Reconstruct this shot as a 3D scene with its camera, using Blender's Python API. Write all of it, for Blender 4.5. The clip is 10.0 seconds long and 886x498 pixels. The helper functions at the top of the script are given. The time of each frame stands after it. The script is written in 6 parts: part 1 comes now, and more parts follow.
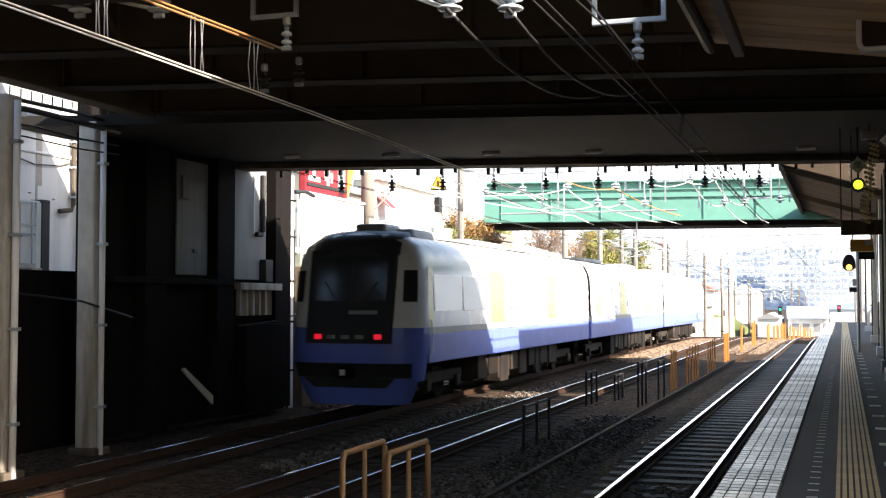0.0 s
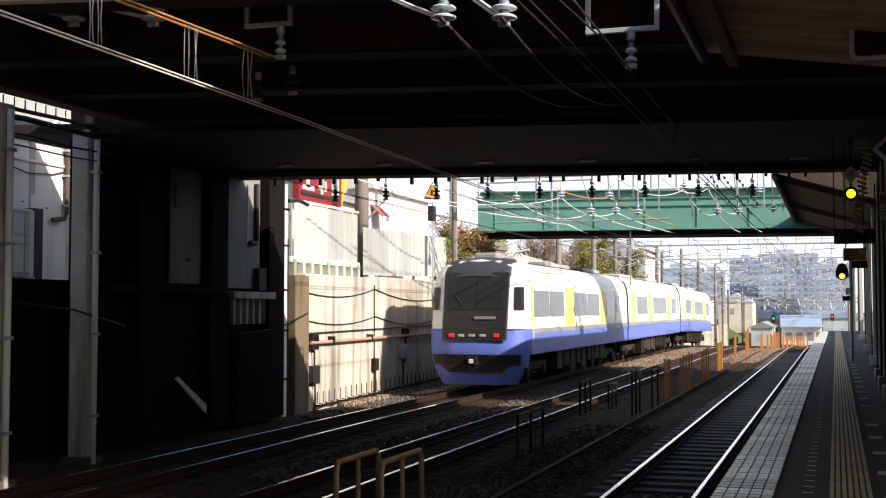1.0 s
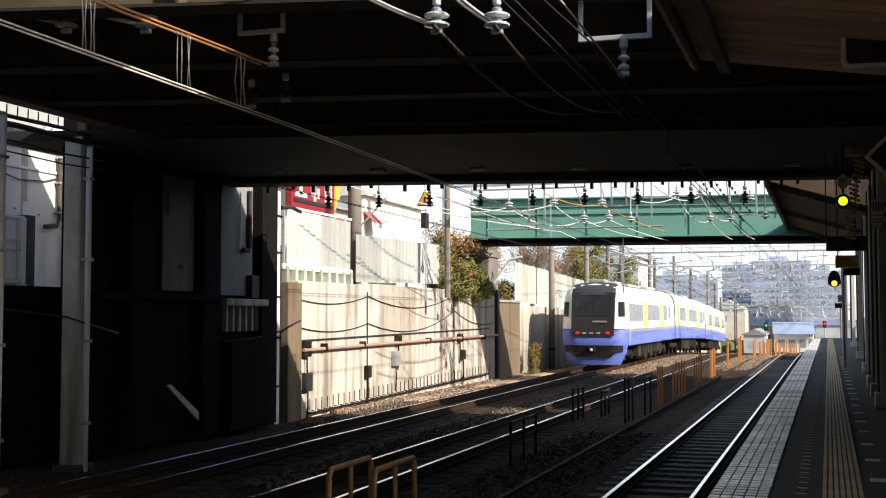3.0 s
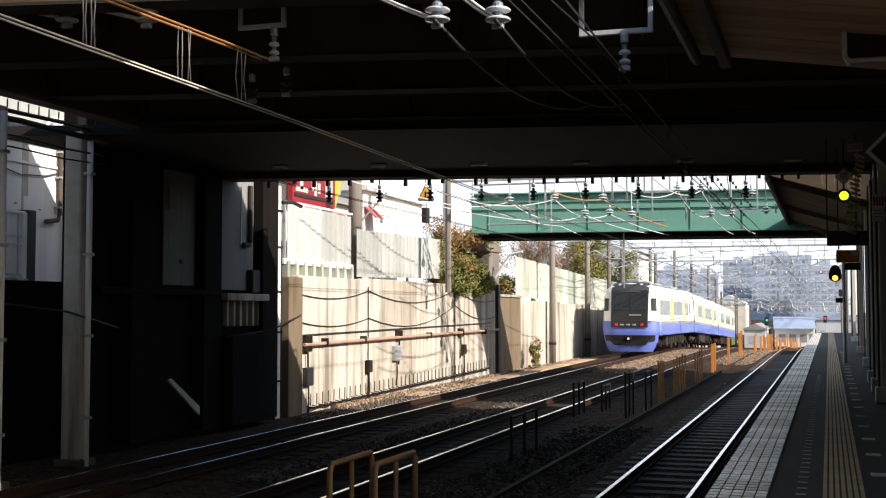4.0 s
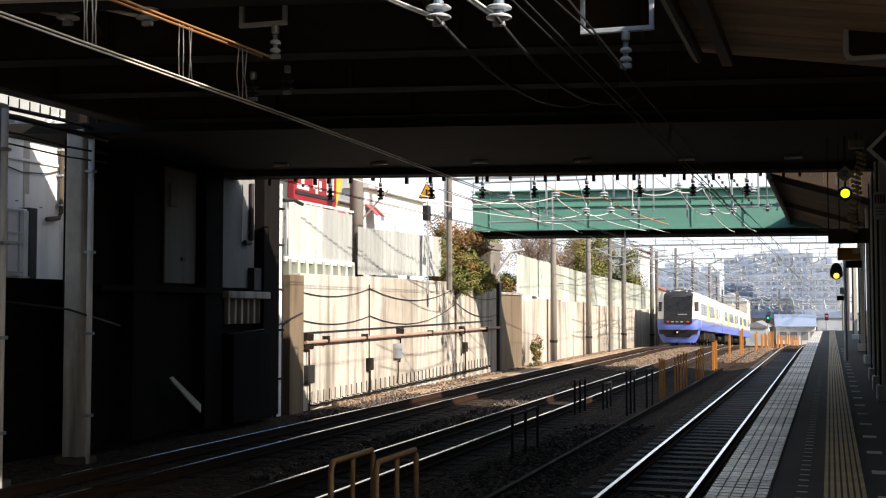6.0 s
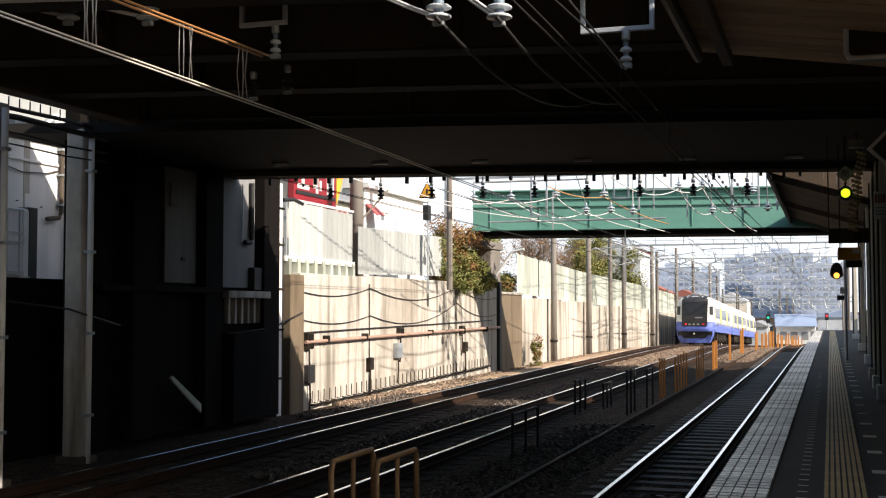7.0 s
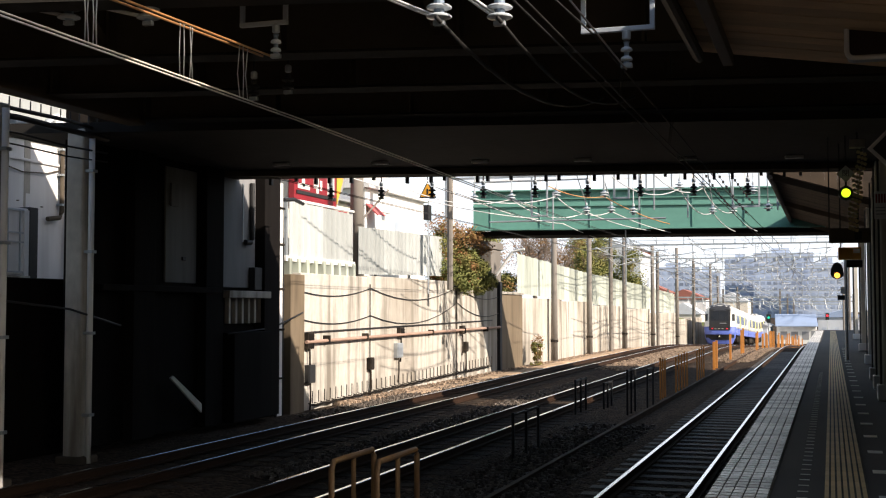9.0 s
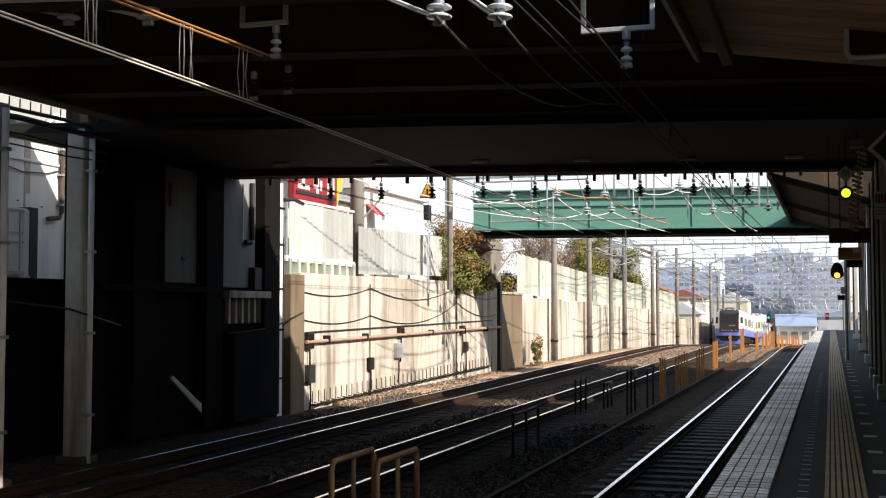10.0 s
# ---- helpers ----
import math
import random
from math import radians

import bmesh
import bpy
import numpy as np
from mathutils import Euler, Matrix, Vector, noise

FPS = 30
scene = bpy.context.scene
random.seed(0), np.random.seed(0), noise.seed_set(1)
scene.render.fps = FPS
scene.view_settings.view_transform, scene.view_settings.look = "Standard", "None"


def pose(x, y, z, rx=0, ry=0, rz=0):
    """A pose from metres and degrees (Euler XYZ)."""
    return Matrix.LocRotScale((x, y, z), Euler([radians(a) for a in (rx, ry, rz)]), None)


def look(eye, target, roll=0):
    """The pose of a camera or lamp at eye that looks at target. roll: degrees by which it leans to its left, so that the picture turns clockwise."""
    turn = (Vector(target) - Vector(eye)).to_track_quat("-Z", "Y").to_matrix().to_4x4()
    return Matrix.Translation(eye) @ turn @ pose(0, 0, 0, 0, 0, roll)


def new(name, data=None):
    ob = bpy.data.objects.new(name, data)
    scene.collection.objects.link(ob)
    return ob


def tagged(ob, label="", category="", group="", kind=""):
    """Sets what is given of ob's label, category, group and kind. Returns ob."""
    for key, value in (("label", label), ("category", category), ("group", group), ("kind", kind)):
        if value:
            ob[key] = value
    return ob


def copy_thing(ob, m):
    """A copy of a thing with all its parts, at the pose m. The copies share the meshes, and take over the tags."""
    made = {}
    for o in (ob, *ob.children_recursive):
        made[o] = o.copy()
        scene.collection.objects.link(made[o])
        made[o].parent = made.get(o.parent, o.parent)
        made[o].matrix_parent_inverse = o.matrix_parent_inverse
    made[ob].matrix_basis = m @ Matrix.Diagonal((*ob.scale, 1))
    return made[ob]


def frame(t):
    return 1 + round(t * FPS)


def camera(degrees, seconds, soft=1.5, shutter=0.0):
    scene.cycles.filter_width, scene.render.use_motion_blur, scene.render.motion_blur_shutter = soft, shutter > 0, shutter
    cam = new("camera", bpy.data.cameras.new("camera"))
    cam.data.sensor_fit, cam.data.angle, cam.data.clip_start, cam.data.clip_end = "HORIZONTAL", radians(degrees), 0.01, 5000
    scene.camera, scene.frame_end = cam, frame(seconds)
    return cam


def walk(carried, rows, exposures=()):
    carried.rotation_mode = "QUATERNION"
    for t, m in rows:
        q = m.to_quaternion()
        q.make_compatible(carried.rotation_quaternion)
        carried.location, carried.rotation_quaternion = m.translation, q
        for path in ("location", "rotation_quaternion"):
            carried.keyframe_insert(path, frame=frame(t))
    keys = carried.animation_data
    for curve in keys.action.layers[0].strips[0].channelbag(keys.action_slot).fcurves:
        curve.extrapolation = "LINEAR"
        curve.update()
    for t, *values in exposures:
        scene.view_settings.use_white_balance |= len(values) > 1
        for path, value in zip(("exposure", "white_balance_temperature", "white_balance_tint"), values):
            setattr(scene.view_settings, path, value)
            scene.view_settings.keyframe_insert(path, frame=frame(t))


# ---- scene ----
# ---- camera: held by hand on the platform, turning a little ----
cam = camera(40.9446, 10.0, 1.15, 0.4)
EYE = (0.0, 0.0, 2.32)
FOCAL = 2100.0
TURNS = [(0.0, 19, -14), (0.5, 13.5, -4), (1.0, 8, 1.5), (1.5, 6, 6), (2.0, 2, 10.5), (2.5, -3, 15), (2.7, -4.2, 15.8),
         (3.2, -4.5, 12), (3.8, -3.8, 6.6), (4.0, -3.2, 4.7), (4.5, -3, 3), (5.0, -2.5, 1.7), (5.5, -1.5, 1.2),
         (6.2, -1.2, 0.6), (7.0, -0.8, 0.2), (7.5, 0, 0), (10.0, 0, 0)]


def aim(dx, dy):
    yaw = math.degrees(math.atan2(686.0, FOCAL)) + math.degrees(dx / FOCAL)
    up = math.degrees(math.atan2(104.0, FOCAL)) + math.degrees(dy / FOCAL)
    return pose(*EYE, 90 + up, 0, yaw)


EXPOSURES = [(0.0, 1.9), (0.2, 1.7), (0.35, 1.45), (0.6, 1.0), (0.8, 0.72), (1.2, 0.58), (10.0, 0.58)]
walk(cam, [(t, aim(dx, dy)) for t, dx, dy in TURNS], EXPOSURES)

# ---- light: low winter sun from the platform side and a little from behind, clear sky ----
SUN_WAY = Vector((-1.0, 0.30, -0.60)).normalized()
world = bpy.data.worlds.new("world")
scene.world = world
world.use_nodes = True
wn, wl = world.node_tree.nodes, world.node_tree.links
sky = wn.new("ShaderNodeTexSky")
sky.sky_type, sky.sun_disc = "NISHITA", False
sky.sun_elevation = math.asin(-SUN_WAY.z)
sky.sun_rotation = math.atan2(-SUN_WAY.x, -SUN_WAY.y)
sky.air_density, sky.dust_density = 1.2, 2.0
wl.new(sky.outputs["Color"], wn["Background"].inputs["Color"])
wn["Background"].inputs["Strength"].default_value = 0.10
sun_data = bpy.data.lights.new("sun", "SUN")
sun_data.energy, sun_data.angle, sun_data.color = 5.0, radians(0.5), (1.0, 0.87, 0.73)
sun = new("sun", sun_data)
sun.matrix_world = look((0, 0, 60), Vector((0, 0, 60)) + SUN_WAY)


# ---- materials ----
def mat(name, colour, rough=0.7, metal=0.0, vary=0.25, grain=9.0, broad=0.6, bump=0.15, dirt=None, dirt_amount=0.35, stretch=(1, 1, 1), spread=0.0, glow=0.0, streak=0.0):
    m = bpy.data.materials.new(name)
    m.use_nodes = True
    n, l = m.node_tree.nodes, m.node_tree.links
    b = n["Principled BSDF"]
    co = n.new("ShaderNodeTexCoord")
    mp = n.new("ShaderNodeMapping")
    mp.inputs["Scale"].default_value = stretch
    l.new(co.outputs["Object"], mp.inputs["Vector"])

    def noise_tex(scale, detail):
        t = n.new("ShaderNodeTexNoise")
        t.inputs["Scale"].default_value, t.inputs["Detail"].default_value = scale, detail
        l.new(mp.outputs["Vector"], t.inputs["Vector"])
        return t

    def mix(kind, fac, a, c):
        x = n.new("ShaderNodeMix")
        x.data_type, x.blend_type = "RGBA", kind
        for sock, v in ((x.inputs["Factor"], fac), (x.inputs["A"], a), (x.inputs["B"], c)):
            if isinstance(v, bpy.types.NodeSocket):
                l.new(v, sock)
            else:
                sock.default_value = v
        return x.outputs["Result"]

    fine, big = noise_tex(grain, 6), noise_tex(broad, 4)
    r1 = n.new("ShaderNodeMapRange")
    r1.inputs["To Min"].default_value, r1.inputs["To Max"].default_value = 1 - vary, 1 + vary
    l.new(fine.outputs["Fac"], r1.inputs["Value"])
    out = mix("MULTIPLY", 1.0, (*colour, 1), r1.outputs["Result"])
    ramp = n.new("ShaderNodeMapRange")
    ramp.inputs["From Min"].default_value, ramp.inputs["From Max"].default_value = 0.42, 0.68
    ramp.inputs["To Max"].default_value = dirt_amount
    l.new(big.outputs["Fac"], ramp.inputs["Value"])
    d = dirt or tuple(c * 0.45 for c in colour)
    out = mix("MIX", ramp.outputs["Result"], out, (*d, 1))
    if streak:
        ms = n.new("ShaderNodeMapping")
        ms.inputs["Scale"].default_value = (1.7, 1.7, 0.16)
        l.new(co.outputs["Object"], ms.inputs["Vector"])
        ts = n.new("ShaderNodeTexNoise")
        ts.inputs["Scale"].default_value, ts.inputs["Detail"].default_value = 1.6, 8
        l.new(ms.outputs["Vector"], ts.inputs["Vector"])
        rs = n.new("ShaderNodeMapRange")
        rs.inputs["From Min"].default_value, rs.inputs["From Max"].default_value = 0.46, 0.66
        rs.inputs["To Max"].default_value = streak
        l.new(ts.outputs["Fac"], rs.inputs["Value"])
        out = mix("MIX", rs.outputs["Result"], out, (*(c * 0.6 for c in d), 1))
    if spread:
        info = n.new("ShaderNodeObjectInfo")
        r2 = n.new("ShaderNodeMapRange")
        r2.inputs["To Min"].default_value, r2.inputs["To Max"].default_value = 1 - spread, 1 + spread
        l.new(info.outputs["Random"], r2.inputs["Value"])
        out = mix("MULTIPLY", 1.0, out, r2.outputs["Result"])
    l.new(out, b.inputs["Base Color"])
    r3 = n.new("ShaderNodeMapRange")
    r3.inputs["To Min"].default_value, r3.inputs["To Max"].default_value = max(rough - 0.12, 0.03), min(rough + 0.12, 1)
    l.new(fine.outputs["Fac"], r3.inputs["Value"])
    l.new(r3.outputs["Result"], b.inputs["Roughness"])
    b.inputs["Metallic"].default_value = metal
    if bump:
        bp = n.new("ShaderNodeBump")
        bp.inputs["Strength"].default_value, bp.inputs["Distance"].default_value = bump, 0.02
        l.new(fine.outputs["Fac"], bp.inputs["Height"])
        l.new(bp.outputs["Normal"], b.inputs["Normal"])
    if glow:
        b.inputs["Emission Color"].default_value = (*colour, 1)
        b.inputs["Emission Strength"].default_value = glow
    return m


def glass(name, colour, rough=0.06):
    m = mat(name, colour, rough, 0.0, 0.1, 3, 0.4, 0.0, dirt_amount=0.2)
    m.node_tree.nodes["Principled BSDF"].inputs["Specular IOR Level"].default_value = 0.4
    return m


def gravel():
    """Loose stones, each with its own tone."""
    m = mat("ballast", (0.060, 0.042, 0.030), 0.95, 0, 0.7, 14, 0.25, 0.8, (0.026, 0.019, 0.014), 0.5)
    n, l = m.node_tree.nodes, m.node_tree.links
    b = n["Principled BSDF"]
    vo = n.new("ShaderNodeTexVoronoi")
    vo.inputs["Scale"].default_value = 16.0
    co = n.new("ShaderNodeTexCoord")
    l.new(co.outputs["Object"], vo.inputs["Vector"])
    old = b.inputs["Base Color"].links[0].from_socket
    hue = n.new("ShaderNodeSeparateColor")
    l.new(vo.outputs["Color"], hue.inputs["Color"])
    r = n.new("ShaderNodeMapRange")
    r.inputs["To Min"].default_value, r.inputs["To Max"].default_value = 0.35, 1.9
    l.new(hue.outputs["Red"], r.inputs["Value"])
    x = n.new("ShaderNodeMix")
    x.data_type, x.blend_type = "RGBA", "MULTIPLY"
    x.inputs["Factor"].default_value = 1.0
    l.new(old, x.inputs["A"])
    l.new(r.outputs["Result"], x.inputs["B"])
    l.new(x.outputs["Result"], b.inputs["Base Color"])
    bp = n.new("ShaderNodeBump")
    bp.inputs["Strength"].default_value, bp.inputs["Distance"].default_value = 1.0, 0.06
    bp.invert = True
    l.new(vo.outputs["Distance"], bp.inputs["Height"])
    l.new(bp.outputs["Normal"], b.inputs["Normal"])
    return m


M = dict(
    groove=mat("tile_groove", (0.10, 0.085, 0.06), 0.8, 0, 0.3, 20, 1.0, 0.2, spread=0.3),
    brow_grey=mat("brow_grey", (0.05, 0.052, 0.06), 0.4, 0, 0.06, 4, 0.5, 0),
    # sooty concrete, darkened on to near-black to carry the bridge's shade
    sooty_shade=mat("sooty_shade_wall", (0.013, 0.011, 0.010), 0.9, 0, 0.4, 6, 0.5, 0.3, (0.006, 0.005, 0.005), 0.6, (1, 1, 0.3), streak=0.4),
    dim_paint=mat("dim_paint", (0.20, 0.20, 0.20), 0.8, 0, 0.15, 6, 0.6, 0.1, (0.10, 0.10, 0.10), 0.5, (1, 1, 0.3), streak=0.3),
    pier_brown=mat("pier_brown", (0.20, 0.155, 0.105), 0.9, 0, 0.35, 6, 0.5, 0.3, (0.10, 0.07, 0.04), 0.6, (1, 1, 0.2), streak=0.5),
    rust_pipe=mat("rust_pipe", (0.42, 0.28, 0.22), 0.7, 0, 0.25, 9, 1.2, 0.1),
    trough=mat("trough_concrete", (0.46, 0.33, 0.22), 0.9, 0, 0.25, 9, 0.8, 0.2, spread=0.15),
    # distance haze is put into the blue of these two colours
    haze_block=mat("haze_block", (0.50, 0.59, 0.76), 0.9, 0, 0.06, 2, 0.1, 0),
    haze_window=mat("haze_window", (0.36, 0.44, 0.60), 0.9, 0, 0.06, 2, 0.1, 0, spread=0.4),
    ballast=gravel(),
    rust=mat("rail_side", (0.05, 0.028, 0.018), 0.75, 0.2, 0.4, 12, 1.5, 0.3),
    railtop=mat("rail_head", (0.86, 0.88, 0.92), 0.16, 1.0, 0.06, 3, 0.5, 0.0, dirt_amount=0.08, stretch=(1, 0.05, 1)),
    sleeper=mat("sleeper_concrete", (0.12, 0.11, 0.10), 0.7, 0, 0.5, 14, 1.2, 0.4, (0.06, 0.055, 0.05), 0.6, (0.6, 4, 1), spread=0.4),
    # darker sleepers that stand out less from the ballast
    sleeper_dark=mat("sleeper_dark", (0.045, 0.034, 0.026), 0.9, 0, 0.5, 14, 1.2, 0.4, (0.03, 0.022, 0.017), 0.6, (0.6, 4, 1), spread=0.4),
    concrete=mat("concrete", (0.55, 0.52, 0.47), 0.88, 0, 0.3, 9, 0.35, 0.3, (0.30, 0.26, 0.21), 0.85, (1, 1, 0.6), streak=0.9),
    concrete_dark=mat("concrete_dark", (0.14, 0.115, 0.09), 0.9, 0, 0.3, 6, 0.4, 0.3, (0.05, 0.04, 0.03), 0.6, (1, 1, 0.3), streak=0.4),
    plaster=mat("white_plaster", (0.88, 0.87, 0.87), 0.85, 0, 0.06, 6, 0.5, 0.1, (0.62, 0.60, 0.58), 0.3, (1, 1, 0.3), streak=0.22),
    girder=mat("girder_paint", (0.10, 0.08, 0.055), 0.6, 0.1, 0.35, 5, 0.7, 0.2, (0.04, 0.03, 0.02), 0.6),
    # near-black: the shade under the bridge is put into this colour
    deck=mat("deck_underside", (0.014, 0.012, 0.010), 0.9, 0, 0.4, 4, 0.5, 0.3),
    asphalt=mat("platform_asphalt", (0.068, 0.061, 0.055), 0.75, 0, 0.4, 40, 0.6, 0.3, (0.036, 0.033, 0.03), 0.6),
    edge_tile=mat("edge_tile", (0.74, 0.71, 0.67), 0.30, 0, 0.35, 18, 1.3, 0.25, (0.3, 0.28, 0.26), 0.5, spread=0.5),
    tactile=mat("tactile_yellow", (0.78, 0.53, 0.21), 0.5, 0, 0.25, 25, 1.0, 0.2, (0.36, 0.25, 0.11), 0.5, spread=0.12),
    tile_white=mat("marker_white", (0.78, 0.78, 0.66), 0.7, 0, 0.25, 20, 2, 0.1),
    timber=mat("canopy_timber", (0.56, 0.40, 0.24), 0.7, 0, 0.35, 6, 0.8, 0.2, (0.22, 0.13, 0.07), 0.5, (0.3, 1, 1), 0.25),
    tin=mat("canopy_tin", (0.10, 0.075, 0.055), 0.6, 0.3, 0.3, 6, 0.6, 0.1),
    steel=mat("galvanised_steel", (0.48, 0.52, 0.56), 0.5, 0.55, 0.15, 8, 1, 0.05),
    pole=mat("pole_concrete", (0.21, 0.19, 0.17), 0.85, 0, 0.2, 8, 1, 0.15, stretch=(1, 1, 0.2)),
    black=mat("black_paint", (0.018, 0.018, 0.02), 0.6, 0, 0.3, 9, 1.2, 0.1),
    wire=mat("wire_dark", (0.03, 0.028, 0.028), 0.6, 0.4, 0.2, 4, 1, 0),
    # the wire's sun glint is put into this pale, barely metallic colour
    wire_glint=mat("contact_wire", (0.85, 0.80, 0.70), 0.35, 0.2, 0.1, 2, 1, 0),
    pale_wire=mat("aluminium_cable", (0.70, 0.71, 0.73), 0.4, 0.2, 0.1, 2, 1, 0),
    porcelain=mat("porcelain", (0.62, 0.67, 0.72), 0.2, 0, 0.08, 6, 1, 0.02),
    orange=mat("orange_paint", (0.62, 0.25, 0.05), 0.6, 0, 0.2, 9, 1.5, 0.1, (0.25, 0.12, 0.05), 0.4),
    yellow_paint=mat("hoop_yellow", (0.24, 0.14, 0.06), 0.6, 0, 0.3, 14, 2, 0.15, (0.20, 0.10, 0.05), 0.6),
    green=mat("bridge_green", (0.125, 0.30, 0.255), 0.5, 0, 0.1, 5, 0.4, 0.03, (0.09, 0.23, 0.195), 0.5),
    white=mat("train_white", (0.84, 0.84, 0.82), 0.25, 0, 0.02, 2, 0.3, 0, (0.74, 0.72, 0.68), 0.2),
    blue=mat("train_blue", (0.13, 0.19, 0.62), 0.42, 0, 0.03, 2, 0.3, 0, (0.08, 0.11, 0.46), 0.2),
    yellow=mat("train_yellow", (0.85, 0.72, 0.10), 0.3, 0, 0.05, 5, 0.5, 0, dirt_amount=0.1),
    grey=mat("train_grey", (0.30, 0.31, 0.33), 0.4, 0, 0.08, 5, 0.5, 0),
    roof=mat("train_roof", (0.42, 0.42, 0.42), 0.6, 0, 0.15, 5, 0.5, 0.05),
    dark_glass=glass("train_glass", (0.03, 0.032, 0.036), 0.1),
    window_glass=glass("window_glass", (0.10, 0.10, 0.10), 0.12),
    tail=mat("tail_lamp", (1.0, 0.02, 0.05), 0.4, glow=0.16, bump=0),
    lamp_white=mat("marker_display", (0.40, 0.40, 0.34), 0.4, bump=0),
    under=mat("underfloor", (0.03, 0.026, 0.023), 0.75, 0.2, 0.6, 7, 1.5, 0.2, (0.10, 0.075, 0.055), 0.35, spread=0.6),
    fence=mat("fence_sheet", (0.42, 0.445, 0.445), 0.5, 0.0, 0.06, 4, 0.5, 0.03, (0.27, 0.285, 0.28), 0.4, (1, 1, 0.3), spread=0.2, streak=0.3),
    fence_dull=mat("fence_sheet_aged", (0.46, 0.50, 0.46), 0.55, 0.0, 0.10, 4, 0.5, 0.03, (0.28, 0.31, 0.22), 0.5, (1, 1, 0.3), spread=0.3, streak=0.4),
    red=mat("sign_red", (0.27, 0.012, 0.022), 0.5, 0, 0.08, 4, 0.8, 0),
    sign_white=mat("sign_white", (0.85, 0.85, 0.84), 0.5, 0, 0.05, 4, 1, 0),
    lamp_green=mat("lamp_green", (0.62, 0.95, 0.02), 0.4, glow=1.1, bump=0),
    lamp_amber=mat("lamp_amber", (1.0, 0.46, 0.06), 0.4, glow=1.8, bump=0),
    lamp_teal=mat("lamp_teal", (0.02, 0.7, 0.45), 0.4, glow=0.5, bump=0),
    lamp_red=mat("lamp_red", (1.0, 0.03, 0.05), 0.4, glow=1.5, bump=0),
    leaf=mat("leaf_green", (0.17, 0.19, 0.065), 0.7, 0, 0.6, 5, 1.2, 0, (0.32, 0.24, 0.09), 0.5),
    leaf_rust=mat("leaf_rust", (0.30, 0.15, 0.07), 0.7, 0, 0.6, 5, 1.2, 0, (0.28, 0.23, 0.09), 0.5),
    bark=mat("bark", (0.22, 0.17, 0.14), 0.9, 0, 0.4, 12, 1, 0.4),
    brick_roof=mat("roof_red", (0.34, 0.13, 0.10), 0.8, 0, 0.25, 5, 0.5, 0.1),
    blue_roof=mat("roof_blue", (0.36, 0.46, 0.66), 0.5, 0, 0.1, 3, 0.3, 0.05),
    wall_cream=mat("wall_cream", (0.70, 0.66, 0.58), 0.85, 0, 0.08, 5, 0.4, 0.05),
    far_block=mat("far_block", (0.60, 0.64, 0.70), 0.85, 0, 0.1, 2, 0.2, 0),
    far_window=mat("far_window", (0.40, 0.45, 0.53), 0.4, 0, 0.1, 2, 0.2, 0, spread=0.3),
    grass=mat("weeds", (0.10, 0.13, 0.04), 0.9, 0, 0.5, 8, 1, 0.2),
    signal_amber=mat("sign_orange", (0.85, 0.42, 0.04), 0.5, 0, 0.05, 4, 1, 0),
)

# low specular on these rough, dark surfaces, which also deepens the shaded parts
for key in ("sooty_shade", "ballast", "sleeper_dark", "rust", "concrete_dark", "under", "bark", "leaf", "leaf_rust"):
    M[key].node_tree.nodes["Principled BSDF"].inputs["Specular IOR Level"].default_value = 0.1


